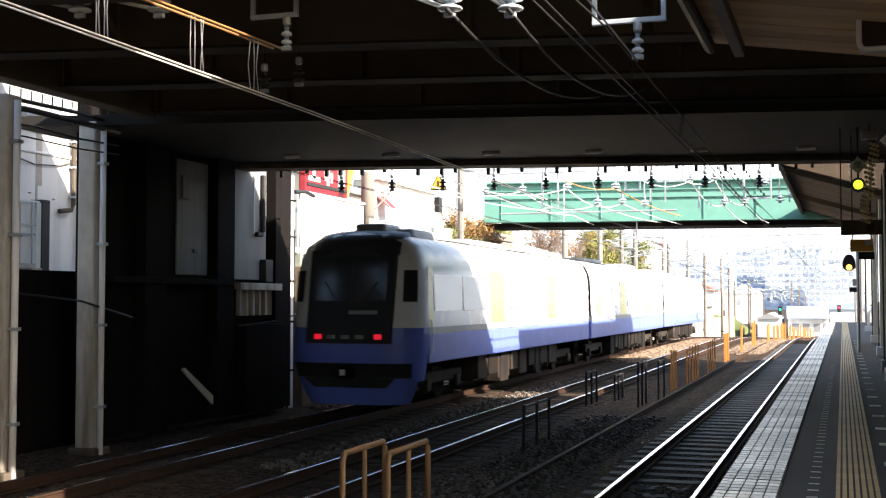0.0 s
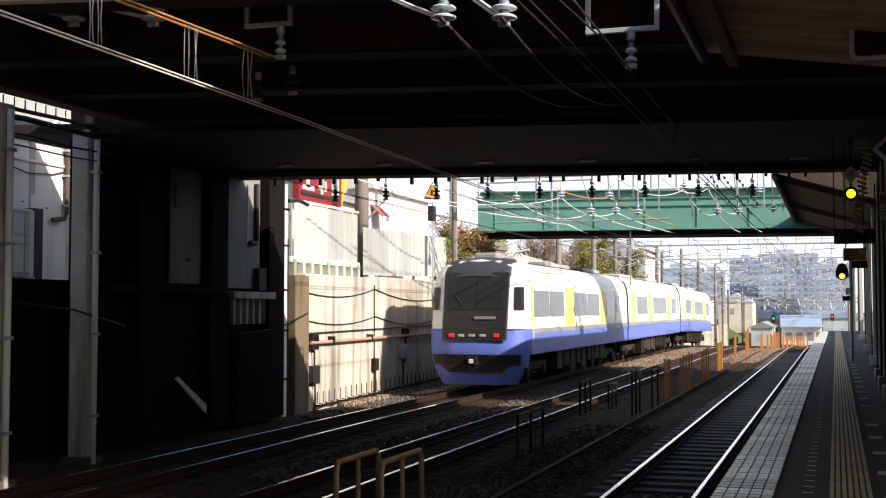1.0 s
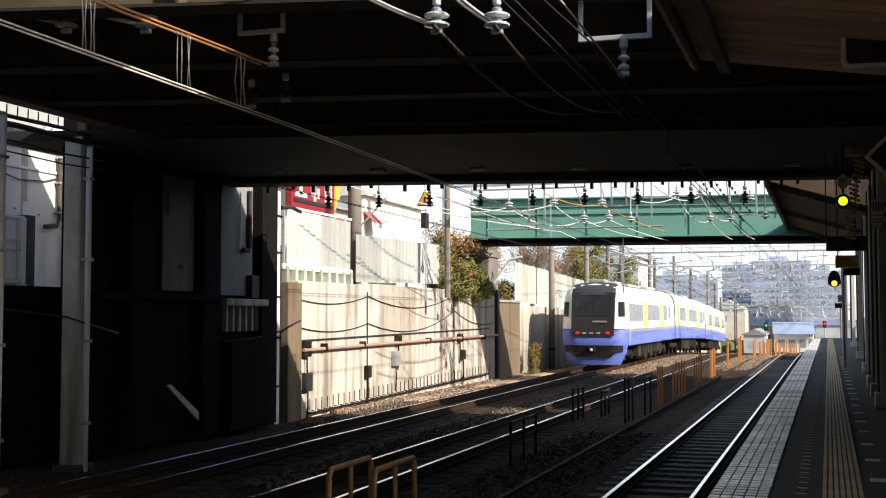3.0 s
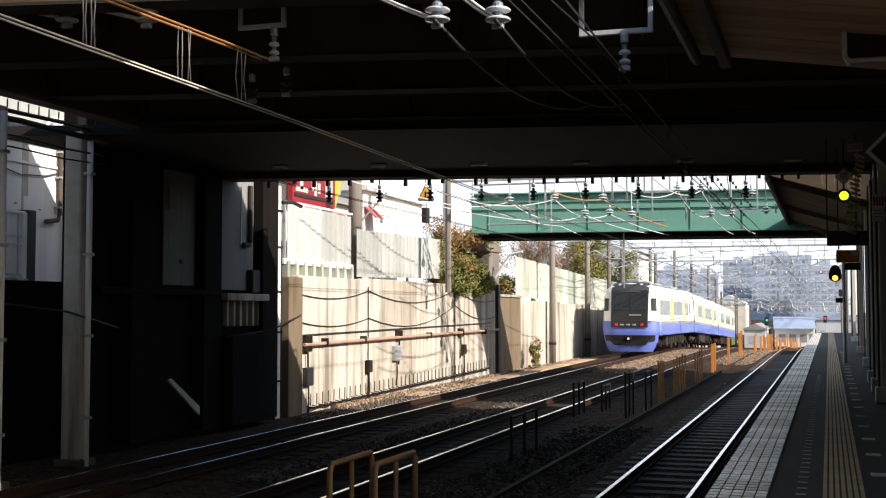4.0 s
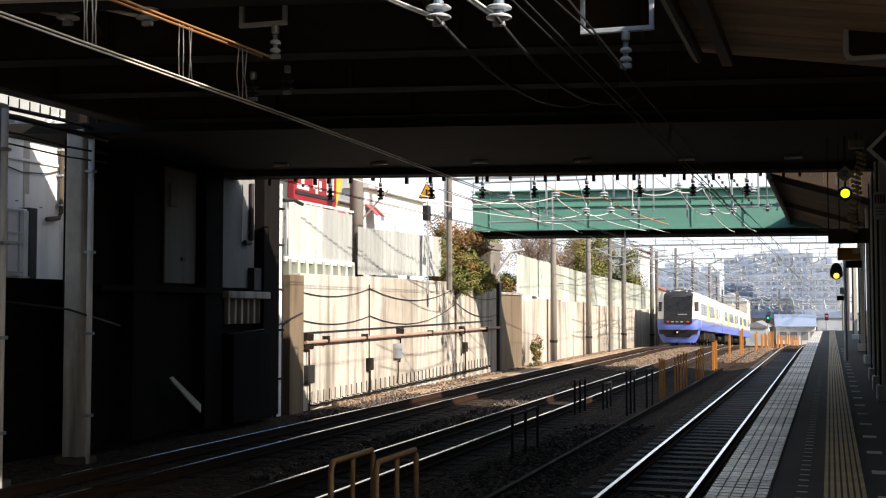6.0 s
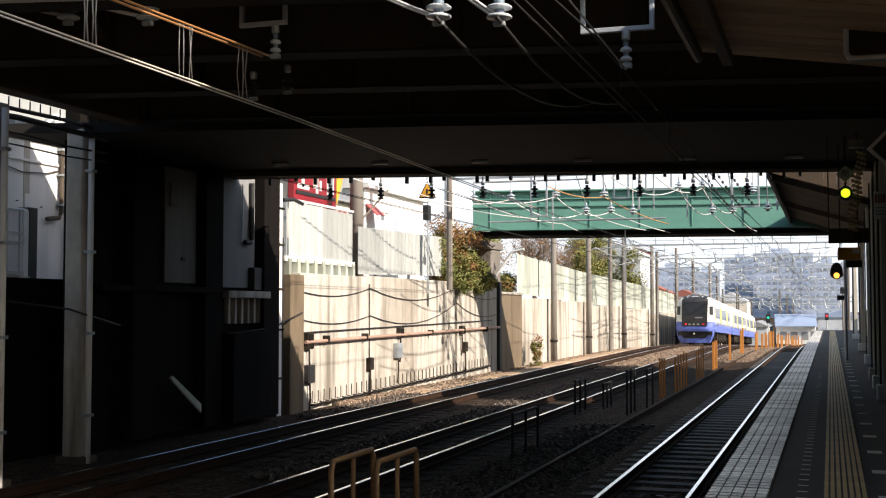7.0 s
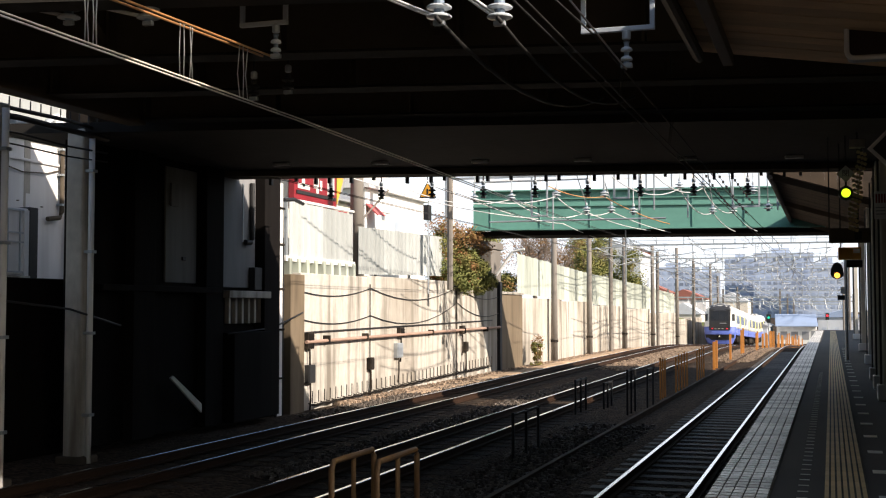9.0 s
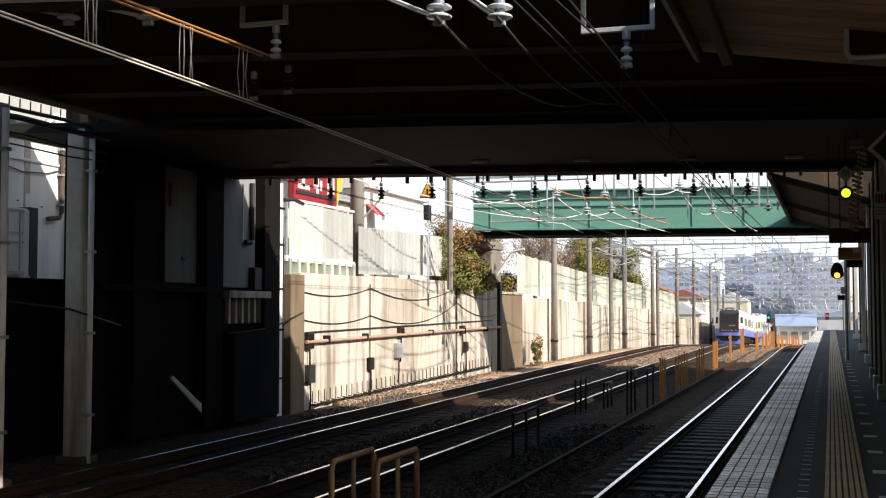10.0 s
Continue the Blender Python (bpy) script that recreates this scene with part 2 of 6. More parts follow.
# ---- building helpers ----
class Shape:
    """A bmesh with a few ways to add solid pieces."""

    def __init__(self):
        self.bm = bmesh.new()

    def box(self, x0, x1, y0, y1, z0, z1, bevel=0.0, turn=None):
        made = bmesh.ops.create_cube(self.bm, size=1.0)["verts"]
        m = Matrix.Translation(((x0 + x1) / 2, (y0 + y1) / 2, (z0 + z1) / 2)) @ (turn or Matrix()) @ Matrix.Diagonal((x1 - x0, y1 - y0, z1 - z0, 1))
        bmesh.ops.transform(self.bm, matrix=m, verts=made)
        if bevel:
            edges = list({e for v in made for e in v.link_edges})
            bmesh.ops.bevel(self.bm, geom=edges, offset=bevel, segments=2, affect="EDGES", profile=0.5)
        return self

    def tube(self, pts, r, n=8, r1=None, close=True):
        pts = [Vector(p) for p in pts]
        rings = []
        for i, p in enumerate(pts):
            d = (pts[min(i + 1, len(pts) - 1)] - pts[max(i - 1, 0)]).normalized()
            side = d.cross(Vector((0, 0, 1)) if abs(d.z) < 0.95 else Vector((1, 0, 0))).normalized()
            up = side.cross(d)
            f = i / max(len(pts) - 1, 1)
            rr = r if r1 is None else r + (r1 - r) * f
            rings.append([self.bm.verts.new(p + (side * math.cos(a) + up * math.sin(a)) * rr) for a in (2 * math.pi * k / n for k in range(n))])
        for a, b in zip(rings, rings[1:]):
            for k in range(n):
                self.bm.faces.new((a[k], a[(k + 1) % n], b[(k + 1) % n], b[k]))
        if close:
            self.bm.faces.new(rings[0][::-1])
            self.bm.faces.new(rings[-1])
        return self

    def lathe(self, profile, x, y, z, n=16):
        rings = [[self.bm.verts.new((x + r * math.cos(2 * math.pi * k / n), y + r * math.sin(2 * math.pi * k / n), z + h)) for k in range(n)] for r, h in profile]
        for a, b in zip(rings, rings[1:]):
            for k in range(n):
                self.bm.faces.new((a[k], a[(k + 1) % n], b[(k + 1) % n], b[k]))
        self.bm.faces.new(rings[0][::-1])
        self.bm.faces.new(rings[-1])
        return self

    def loft(self, rows, closed=False, cap=False):
        """A skin over rows of points, equally many in each."""
        vs = [[self.bm.verts.new(p) for p in row] for row in rows]
        n = len(rows[0])
        for a, b in zip(vs, vs[1:]):
            for k in range(n if closed else n - 1):
                self.bm.faces.new((a[k], a[(k + 1) % n], b[(k + 1) % n], b[k]))
        if cap:
            self.bm.faces.new(vs[0][::-1])
            self.bm.faces.new(vs[-1])
        return self

    def prism(self, outline, thick):
        """outline: points; thick: a vector along which the plate has its thickness."""
        t = Vector(thick)
        a = [self.bm.verts.new(Vector(p)) for p in outline]
        b = [self.bm.verts.new(Vector(p) + t) for p in outline]
        self.bm.faces.new(a[::-1])
        self.bm.faces.new(b)
        for k in range(len(a)):
            j = (k + 1) % len(a)
            self.bm.faces.new((a[k], a[j], b[j], b[k]))
        return self

    def disc(self, c, r, depth, n=20):
        """A short round plug whose axis runs along y."""
        x, y, z = c
        return self.prism([(x + r * math.cos(2 * math.pi * k / n), y, z + r * math.sin(2 * math.pi * k / n)) for k in range(n)], (0, depth, 0))

    def two_tone(self, name, top, low, split):
        """A mesh whose faces above the height split carry one material, the others another."""
        me = self.mesh(name, top)
        me.materials.append(M[low])
        for p in me.polygons:
            p.material_index = 0 if p.center.z > split else 1
        return me

    def mesh(self, name, material, smooth=False):
        bmesh.ops.recalc_face_normals(self.bm, faces=self.bm.faces[:])
        me = bpy.data.meshes.new(name)
        self.bm.to_mesh(me)
        self.bm.free()
        me.materials.append(M[material] if isinstance(material, str) else material)
        if smooth:
            for p in me.polygons:
                p.use_smooth = True
        return me


def part(name, shape, material, parent, label="", smooth=False):
    ob = new(name, shape.mesh(name, material, smooth))
    ob.parent = parent
    return tagged(ob, label)


def thing(name, label, category, at=(0, 0, 0), group=""):
    ob = new(name)
    ob.location = at
    ob.empty_display_size = 0.2
    return tagged(ob, label, category, group)


def solid(name, shape, material, label, category, group="", smooth=False):
    return tagged(new(name, shape.mesh(name, material, smooth)), label, category, group)


def structure(name, shape=None, material=None, label="", smooth=False, category=""):
    ob = new(name, shape.mesh(name, material, smooth) if shape else None)
    return tagged(ob, label, category or name.split("_")[0], kind="structure")


def piece(name, me, parent, m):
    ob = new(name, me)
    ob.parent = parent
    ob.matrix_basis = m
    return ob



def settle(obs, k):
    """Scales a built group about the camera's eye, so it keeps its place in the view."""
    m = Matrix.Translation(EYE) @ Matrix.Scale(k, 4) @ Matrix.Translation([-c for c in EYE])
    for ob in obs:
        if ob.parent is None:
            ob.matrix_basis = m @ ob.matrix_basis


def built(make):
    """Runs a builder and gives the objects that it made."""
    old = set(bpy.data.objects)
    make()
    return [ob for ob in bpy.data.objects if ob not in old]


def smooth_fall(y):
    if y < 66:
        return 0.0
    if y < 90:
        return -0.033 * (y - 66) ** 2 / 48
    return -0.033 * (y - 78) if y < 150 else -0.033 * 72


# ---- the ground, one sheet to the horizon ----
GROUND = -0.34


def build_ground():
    xs = [-600, -200, -80, -40, -20, -13, -12.2, -11.5, -11.0, -10.4, -9, -8.4, -8.0, -7.4, -5.6, -5.2, -4.6, -3.8, -3.4, -1, 3, 10, 30, 100, 600]
    bed = {-11.0: 0.13, -10.4: 0.165, -9: 0.165, -8.4: 0.13, -8.0: 0.10, -7.4: 0.165, -5.6: 0.165, -5.2: 0.10, -4.6: 0.03, -3.8: 0.08, -3.4: 0.165, -1: 0.165}
    ys = [-60, -20, 0, 10, 20, 30, 40, 50, 60, 66, 70, 74, 78, 82, 86, 90, 100, 110, 120, 135, 150, 200, 300, 500, 900, 1500]
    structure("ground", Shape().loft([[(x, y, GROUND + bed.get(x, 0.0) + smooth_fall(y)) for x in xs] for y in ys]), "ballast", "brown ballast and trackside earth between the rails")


build_ground()


def rail_rows(xf, y0, y1, outline):
    ys = [y0] + [y for y in range(int(y0) + 4, int(y1), 4)] + [y1]
    return [[(xf(y) + px, y, smooth_fall(y) + pz) for px, pz in outline] for y in ys]


RAIL = [(-0.06, -0.15), (0.06, -0.15), (0.06, -0.13), (0.012, -0.115), (0.012, -0.04), (0.033, -0.03), (0.033, -0.004), (-0.033, -0.004), (-0.033, -0.03), (-0.012, -0.04), (-0.012, -0.115), (-0.06, -0.13)]
HEAD = [(-0.030, -0.006), (-0.024, 0.0), (0.024, 0.0), (0.030, -0.006)]


def build_track(name, xf, y0, y1, label, s0, s1, tie="sleeper_dark"):
    track = structure(name, label=label, category="track")
    for side in (-0.5335, 0.5335):
        rail = part("rail", Shape().loft(rail_rows(lambda y: xf(y) + side, y0, y1, RAIL), True, True), "rust", track)
        part("rail_head", Shape().loft(rail_rows(lambda y: xf(y) + side, y0, y1, HEAD), True, True), "railtop", rail, "polished steel running surface")
    me = Shape().box(-1.0, 1.0, -0.15, 0.15, -0.33, -0.165, 0.02).mesh("sleeper", tie)
    y = s0
    while y < s1:
        piece("sleeper", me, track, pose(xf(y), y, smooth_fall(y), 0, 0, random.uniform(-0.8, 0.8)))
        y += 0.62
    return track


TRACK_A, TRACK_B = (lambda y: -2.24), (lambda y: -6.53 - 0.0012 * y)


def TRACK_C(y):
    return -9.66 - 0.30 * min(max((y - 14) / 30, 0), 1)


build_track("track_1", TRACK_A, -30, 150, "polished rails on concrete sleepers beside the platform", 6, 70, "sleeper")
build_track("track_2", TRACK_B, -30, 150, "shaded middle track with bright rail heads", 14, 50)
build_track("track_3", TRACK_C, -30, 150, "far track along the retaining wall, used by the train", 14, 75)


# ---- platform ----
def build_platform():
    y1 = 80.0
    structure("platform", Shape().box(-0.86, 2.6, -12, y1, GROUND - 0.05, 0.90, 0.01), "asphalt", "dark asphalt platform with worn surface")
    base = bpy.data.objects["platform"]
    part("coping", Shape().box(-0.92, -0.862, -12, y1, 0.60, 0.918, 0.01), "concrete_dark", base)
    tile = Shape()
    tile.box(-0.915, -0.46, 0.012, 0.288, 0.895, 0.916, 0.005)
    for k in range(5):
        for a, b in ((0.02, 0.13), (0.165, 0.28)):
            tile.box(-0.908 + 0.089 * k, -0.829 + 0.089 * k, a, b, 0.9155, 0.924, 0.003)
    tile_me = tile.two_tone("edge_tile", "edge_tile", "groove", 0.9195)
    strip = Shape().box(-0.075, 0.255, 0.003, 0.297, 0.895, 0.912, 0.003)
    for k in range(7):
        strip.box(-0.068 + 0.046 * k, -0.038 + 0.046 * k, 0.006, 0.294, 0.911, 0.921)
    strip_me = strip.two_tone("tactile_tile", "tactile", "groove", 0.9135)
    for k in range(230):
        y = 7.5 + 0.3 * k
        piece("edge_tile", tile_me, base, pose(0, y, random.uniform(-0.0015, 0.0015)))
        piece("tactile_tile", strip_me, base, pose(0, y, 0))
    for k in range(24):
        y = 9.4 + 1.5 * k
        part("marker_tile", Shape().box(0.32, 0.46, y, y + 0.2, 0.899, 0.905), "tile_white", base)
    for k in range(60):
        y = 8.0 + 0.33 * k
        part("score_mark", Shape().box(-0.27, -0.19, y, y + 0.035, 0.899, 0.903), "tile_white", base)


build_platform()


def build_stones():
    """Loose ballast stones close to the camera, each a small uneven block."""
    rnd = np.random.RandomState(4)
    base = np.array([(-1, -1, -1), (1, -1, -1), (1, 1, -1), (-1, 1, -1), (-1, -1, 1), (1, -1, 1), (1, 1, 1), (-1, 1, 1)], float)
    faces = np.array([(0, 3, 2, 1), (4, 5, 6, 7), (0, 1, 5, 4), (1, 2, 6, 5), (2, 3, 7, 6), (3, 0, 4, 7)])
    vs, fs = [], []
    k = 0
    for x0, x1, y0, y1, n, z in ((-5.4, -3.4, 8, 26, 5200, -0.24), (-2.7, -1.8, 8, 16, 900, -0.175), (-8.4, -7.4, 16, 40, 2600, -0.2), (-12.3, -11.0, 26, 44, 2600, -0.28)):
        for _ in range(n):
            size = rnd.uniform(0.015, 0.038, 3)
            v = base * size * rnd.uniform(0.6, 1.15, (8, 3))
            a = rnd.uniform(0, 6.28)
            c, s = math.cos(a), math.sin(a)
            v = v @ np.array([(c, s, 0), (-s, c, 0), (0, 0, 1)]) + (rnd.uniform(x0, x1), rnd.uniform(y0, y1), z + rnd.uniform(-0.02, 0.02))
            vs.append(v)
            fs.append(faces + 8 * k)
            k += 1
    me = bpy.data.meshes.new("ballast_stones")
    me.from_pydata(np.concatenate(vs).tolist(), [], np.concatenate(fs).tolist())
    me.materials.append(M["stone"])
    tagged(new("ballast_stones", me), "loose grey-brown ballast stones between the rails", "stones", kind="stuff")


def stone_material(name, colour):
    m = mat(name, colour, 0.9, 0, 0.3, 30, 2, 0.2)
    n, l = m.node_tree.nodes, m.node_tree.links
    b = n["Principled BSDF"]
    g = n.new("ShaderNodeNewGeometry")
    r = n.new("ShaderNodeMapRange")
    r.inputs["To Min"].default_value, r.inputs["To Max"].default_value = 0.4, 1.8
    l.new(g.outputs["Random Per Island"], r.inputs["Value"])
    x = n.new("ShaderNodeMix")
    x.data_type, x.blend_type = "RGBA", "MULTIPLY"
    x.inputs["Factor"].default_value = 1.0
    l.new(b.inputs["Base Color"].links[0].from_socket, x.inputs["A"])
    l.new(r.outputs["Result"], x.inputs["B"])
    l.new(x.outputs["Result"], b.inputs["Base Color"])
    return m


def build_sunlit_gravel():
    """Tan gravel beyond the station; its lighter colour stands in for sunlight."""
    rnd = np.random.RandomState(9)
    base = np.array([(-1, -1, -1), (1, -1, -1), (1, 1, -1), (-1, 1, -1), (-0.7, -0.7, 1), (0.7, -0.7, 1), (0.7, 0.7, 1), (-0.7, 0.7, 1)], float)
    faces = np.array([(4, 5, 6, 7), (0, 1, 5, 4), (1, 2, 6, 5), (2, 3, 7, 6), (3, 0, 4, 7)])
    vs, fs = [], []
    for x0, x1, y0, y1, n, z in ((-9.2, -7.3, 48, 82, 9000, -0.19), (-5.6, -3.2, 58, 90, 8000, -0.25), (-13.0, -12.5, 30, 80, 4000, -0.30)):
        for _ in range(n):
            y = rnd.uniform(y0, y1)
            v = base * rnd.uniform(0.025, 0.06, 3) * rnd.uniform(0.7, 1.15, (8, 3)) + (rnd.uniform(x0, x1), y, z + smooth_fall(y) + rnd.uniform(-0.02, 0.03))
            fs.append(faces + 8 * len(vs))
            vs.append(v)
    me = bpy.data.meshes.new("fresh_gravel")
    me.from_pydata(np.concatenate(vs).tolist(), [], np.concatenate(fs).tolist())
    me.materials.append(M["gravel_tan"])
    tagged(new("fresh_gravel", me), "tan gravel along the open line, lightened for sunlight", "gravel", kind="stuff")


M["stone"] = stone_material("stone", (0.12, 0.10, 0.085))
# sunlight on the open line is put into this lighter stone
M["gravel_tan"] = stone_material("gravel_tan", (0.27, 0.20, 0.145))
build_stones()
build_sunlit_gravel()


# ---- the road bridge overhead: dark girders in skew rows ----
SKEW = 0.2


def build_overbridge():
    br = structure("overbridge", label="broad dark road bridge on riveted cross girders over the tracks", category="bridge")

    def across(shape, y_mid, thick, z0, z1, xa=-11.0, xb=26.0):
        shape.prism([(xa, y_mid + SKEW * (xa + 6) - thick / 2, z0), (xb, y_mid + SKEW * (xb + 6) - thick / 2, z0), (xb, y_mid + SKEW * (xb + 6) + thick / 2, z0), (xa, y_mid + SKEW * (xa + 6) + thick / 2, z0)], (0, 0, z1 - z0))
        return shape

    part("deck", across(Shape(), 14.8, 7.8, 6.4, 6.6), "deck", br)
    # upper deck, out of sight, stretched left to shade the house
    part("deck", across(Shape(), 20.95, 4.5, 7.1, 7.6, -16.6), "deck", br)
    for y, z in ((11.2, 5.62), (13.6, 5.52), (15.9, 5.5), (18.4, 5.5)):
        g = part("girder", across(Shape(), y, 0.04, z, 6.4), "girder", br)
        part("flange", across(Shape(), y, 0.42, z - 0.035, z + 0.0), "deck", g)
        st = Shape()
        for k in range(13):
            x = -10.9 + 2.2 * k
            yy = y + SKEW * (x + 6)
            st.box(x - 0.02, x + 0.02, yy - 0.19, yy + 0.19, z + 0.001, 6.4)
        part("stiffener", st, "girder", g)
    for y in (11.2, 13.6, 15.9):
        for x in (-8.8, -4.6, -0.9):
            yy = y + SKEW * (x + 6)
            part("bracket", Shape().prism([(x - 0.05, yy - 0.02, 5.7), (x - 0.05, yy - 0.9, 6.4), (x - 0.05, yy - 0.02, 6.4)], (0.1, 0, 0)), "girder", br)
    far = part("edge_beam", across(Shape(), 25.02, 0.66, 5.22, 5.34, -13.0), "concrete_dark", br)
    hung = Shape()
    for k in range(24):
        x = -12 + 0.5 * k + random.uniform(-0.15, 0.15)
        hung.box(x - 0.03, x + 0.03, 25.24 + SKEW * (x + 6), 25.34 + SKEW * (x + 6), 5.07 + random.uniform(0, 0.09), 5.23)
    part("hanger", hung, "black", far)
    # parapet out of sight, set to cast shade on the house
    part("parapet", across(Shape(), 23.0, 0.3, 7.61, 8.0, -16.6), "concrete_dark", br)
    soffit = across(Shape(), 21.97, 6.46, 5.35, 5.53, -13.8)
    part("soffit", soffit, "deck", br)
    # small white plates put where a row of bright spots sits
    for k in range(6):
        x = -10.9 + 2.05 * k
        y = 23.45 + SKEW * (x + 6)
        part("lamp_plate", Shape().box(x - 0.18, x + 0.18, y - 0.06, y + 0.06, 5.29, 5.349, 0.015), "plaster", br, "small white plate under the soffit")


build_overbridge()


# ---- retaining wall beyond the bridge ----
WALL_X = -12.6


def build_retaining_wall():
    w = structure("retaining_wall", label="sunlit stained concrete retaining wall with vertical joints", category="wall")
    segs = [(27.12, 31.6, 3.2), (31.62, 39.95, 3.24), (39.97, 45.5, 3.1)]
    for a, b, h in segs:
        part("panel", Shape().box(WALL_X - 0.5, WALL_X, a, b, GROUND - 0.1, h, 0.02), "concrete", w)
    part("pier", Shape().box(WALL_X - 0.7, WALL_X + 0.12, 26.3, 27.1, GROUND - 0.1, 3.14, 0.02), "pier_brown", w, "brown stained end pier")
    part("pier", Shape().box(WALL_X - 0.8, WALL_X + 0.02, 46.0, 49.5, GROUND - 0.1, 2.86, 0.02), "pier_brown", w, "brown stained pier")
    part("pier_cap", Shape().box(WALL_X - 0.85, WALL_X + 0.07, 45.95, 49.55, 2.865, 2.97, 0.02), "concrete", w)
    part("joint_post", Shape().box(WALL_X - 0.1, WALL_X + 0.1, 45.6, 45.9, GROUND - 0.1, 3.35, 0.01), "black", w, "dark steel post at the joint")
    y = 49.6
    for b, h in ((57.5, 2.75), (66, 2.65), (76, 2.45), (88, 2.25), (104, 1.9), (125, 1.3), (150, 0.4)):
        part("panel", Shape().box(WALL_X - 0.7, WALL_X - 0.1, y, b - 0.03, GROUND - 3.0, h, 0.02), "concrete", w)
        y = b


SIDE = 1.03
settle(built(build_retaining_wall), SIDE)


# ---- dark side building under the bridge, with its doors and pipes ----
# the white panel's shade is put into this grey
M["panel_shaded"] = mat("panel_shaded", (0.27, 0.27, 0.28), 0.85, 0, 0.1, 6, 0.5, 0.1, (0.17, 0.17, 0.17), 0.4, (1, 1, 0.3), streak=0.3)


def build_side_wall():
    w = structure("side_wall", Shape().box(-13.8, -13.5, 19.1, 27.2, GROUND, 7.1, 0.02), "sooty_shade", "dark service building wall under the bridge with doors")
    part("door", Shape().box(-13.5, -13.45, 22.15, 23.45, 2.86, 5.35, 0.015), "dim_paint", w, "grey service door")
    part("door_vent", Shape().box(-13.45, -13.40, 22.3, 22.6, 4.5, 5.0, 0.01), "dim_paint", w)
    part("door_knob", Shape().box(-13.45, -13.41, 22.8, 22.95, 3.35, 3.43, 0.01), "black", w)
    part("white_panel", Shape().box(-13.5, -13.43, 24.45, 26.25, 2.8, 5.6, 0.015), "panel_shaded", w, "white plaster panel")
    part("ledge", Shape().box(-13.5, -13.15, 24.45, 26.6, 2.55, 2.72, 0.02), "concrete", w)
    part("ledge", Shape().box(-13.5, -13.25, 19.6, 24.3, 2.65, 2.78, 0.02), "sooty_shade", w)
    for k in range(6):
        y = 24.7 + 0.32 * k
        part("baluster", Shape().box(-13.42, -13.3, y, y + 0.10, 1.95, 2.55, 0.01), "concrete", w)
    part("duct", Shape().tube([(-13.36, 25.95, 5.35), (-13.36, 25.95, 3.98), (-13.36, 25.87, 3.9), (-13.36, 25.6, 3.9)], 0.06, 10), "black", w)
    part("conduit", Shape().tube([(-13.38, 25.5, 5.3), (-13.38, 25.5, 3.9)], 0.02, 6), "steel", w)
    part("meter_box", Shape().box(-13.43, -13.25, 25.9, 26.3, 2.75, 3.3, 0.02), "black", w)
    part("pilaster", Shape().box(-13.5, -13.28, 23.6, 24.4, GROUND, 7.1, 0.02), "sooty_shade", w)
    part("pilaster", Shape().box(-13.5, -13.28, 20.7, 21.5, GROUND, 7.1, 0.02), "sooty_shade", w)
    part("plinth", Shape().box(-13.5, -13.1, 24.6, 26.6, GROUND, 1.75, 0.03), "sooty_shade", w)
    # black strip added where the bridge's shadow falls on the wall
    part("pilaster", Shape().box(-13.5, -13.2, 26.32, 27.18, GROUND, 7.1, 0.02), "sooty_shade", w)
    # a sun patch on the wall, made as a pale strip
    part("strut", Shape().prism([(-13.30, 22.1, 0.84), (-13.30, 23.4, 0.01), (-13.30, 23.4, 0.20), (-13.30, 22.2, 0.88)], (0.05, 0, 0)), "tile_white", w, "pale slanting strip standing in for a patch of sunlight")


def build_closing_walls():
    structure("parapet_wall", Shape().box(-13.9, -13.5, 14.22, 19.08, GROUND, 2.85, 0.02), "sooty_shade", "dark parapet wall between the bridge columns")
    # the next four stand out of view, added to cut light from outside
    structure("near_side_wall", Shape().box(-14.2, -13.6, -25, 5.0, GROUND, 7.4, 0.02), "sooty_shade", "unseen dark wall added to keep out side light")
    structure("low_side_wall", Shape().box(-14.2, -13.6, 5.02, 14.2, GROUND, 7.0, 0.02), "sooty_shade", "unseen dark wall added to block light from the left")
    structure("concourse_slab", Shape().box(-14.2, -1.6, -25, 8.6, 7.41, 7.8, 0.02), "sooty_shade", "unseen dark slab added overhead to keep out sky light")
    structure("end_wall", Shape().box(-14.2, -1.6, -25.4, -25.02, GROUND, 7.8, 0.02), "sooty_shade", "unseen dark wall added to close off light from behind")
    structure("edge_girder", Shape().box(-11.3, -10.96, 8.4, 17.4, 5.40, 6.6, 0.02), "girder", "side girder along the bridge edge")


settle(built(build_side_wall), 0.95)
build_closing_walls()


def build_edge_post():
    e = thing("edge_post", "sunlit pale post with black pipes at the bridge edge", "post", (-12.98, 26.62, GROUND))
    part("shaft", Shape().box(-0.06, 0.06, -0.13, 0.13, 0, 5.75, 0.015), "plaster", e)
    for y, x, top in ((-0.2, 0.05, 5.7), (0.19, 0.03, 4.4)):
        part("pipe", Shape().tube([(x, y, 0), (x, y, top)], 0.035, 8), "black", e)
    for z in (0.9, 2.1, 3.1, 4.2, 5.1):
        part("clip", Shape().box(-0.08, 0.09, -0.22, 0.2, z, z + 0.05, 0.008), "under", e)
    part("lamp_arm", Shape().tube([(0.05, 0.2, 5.35), (0.1, 0.7, 5.4), (0.15, 1.1, 5.32)], 0.05, 8), "black", e)


build_edge_post()


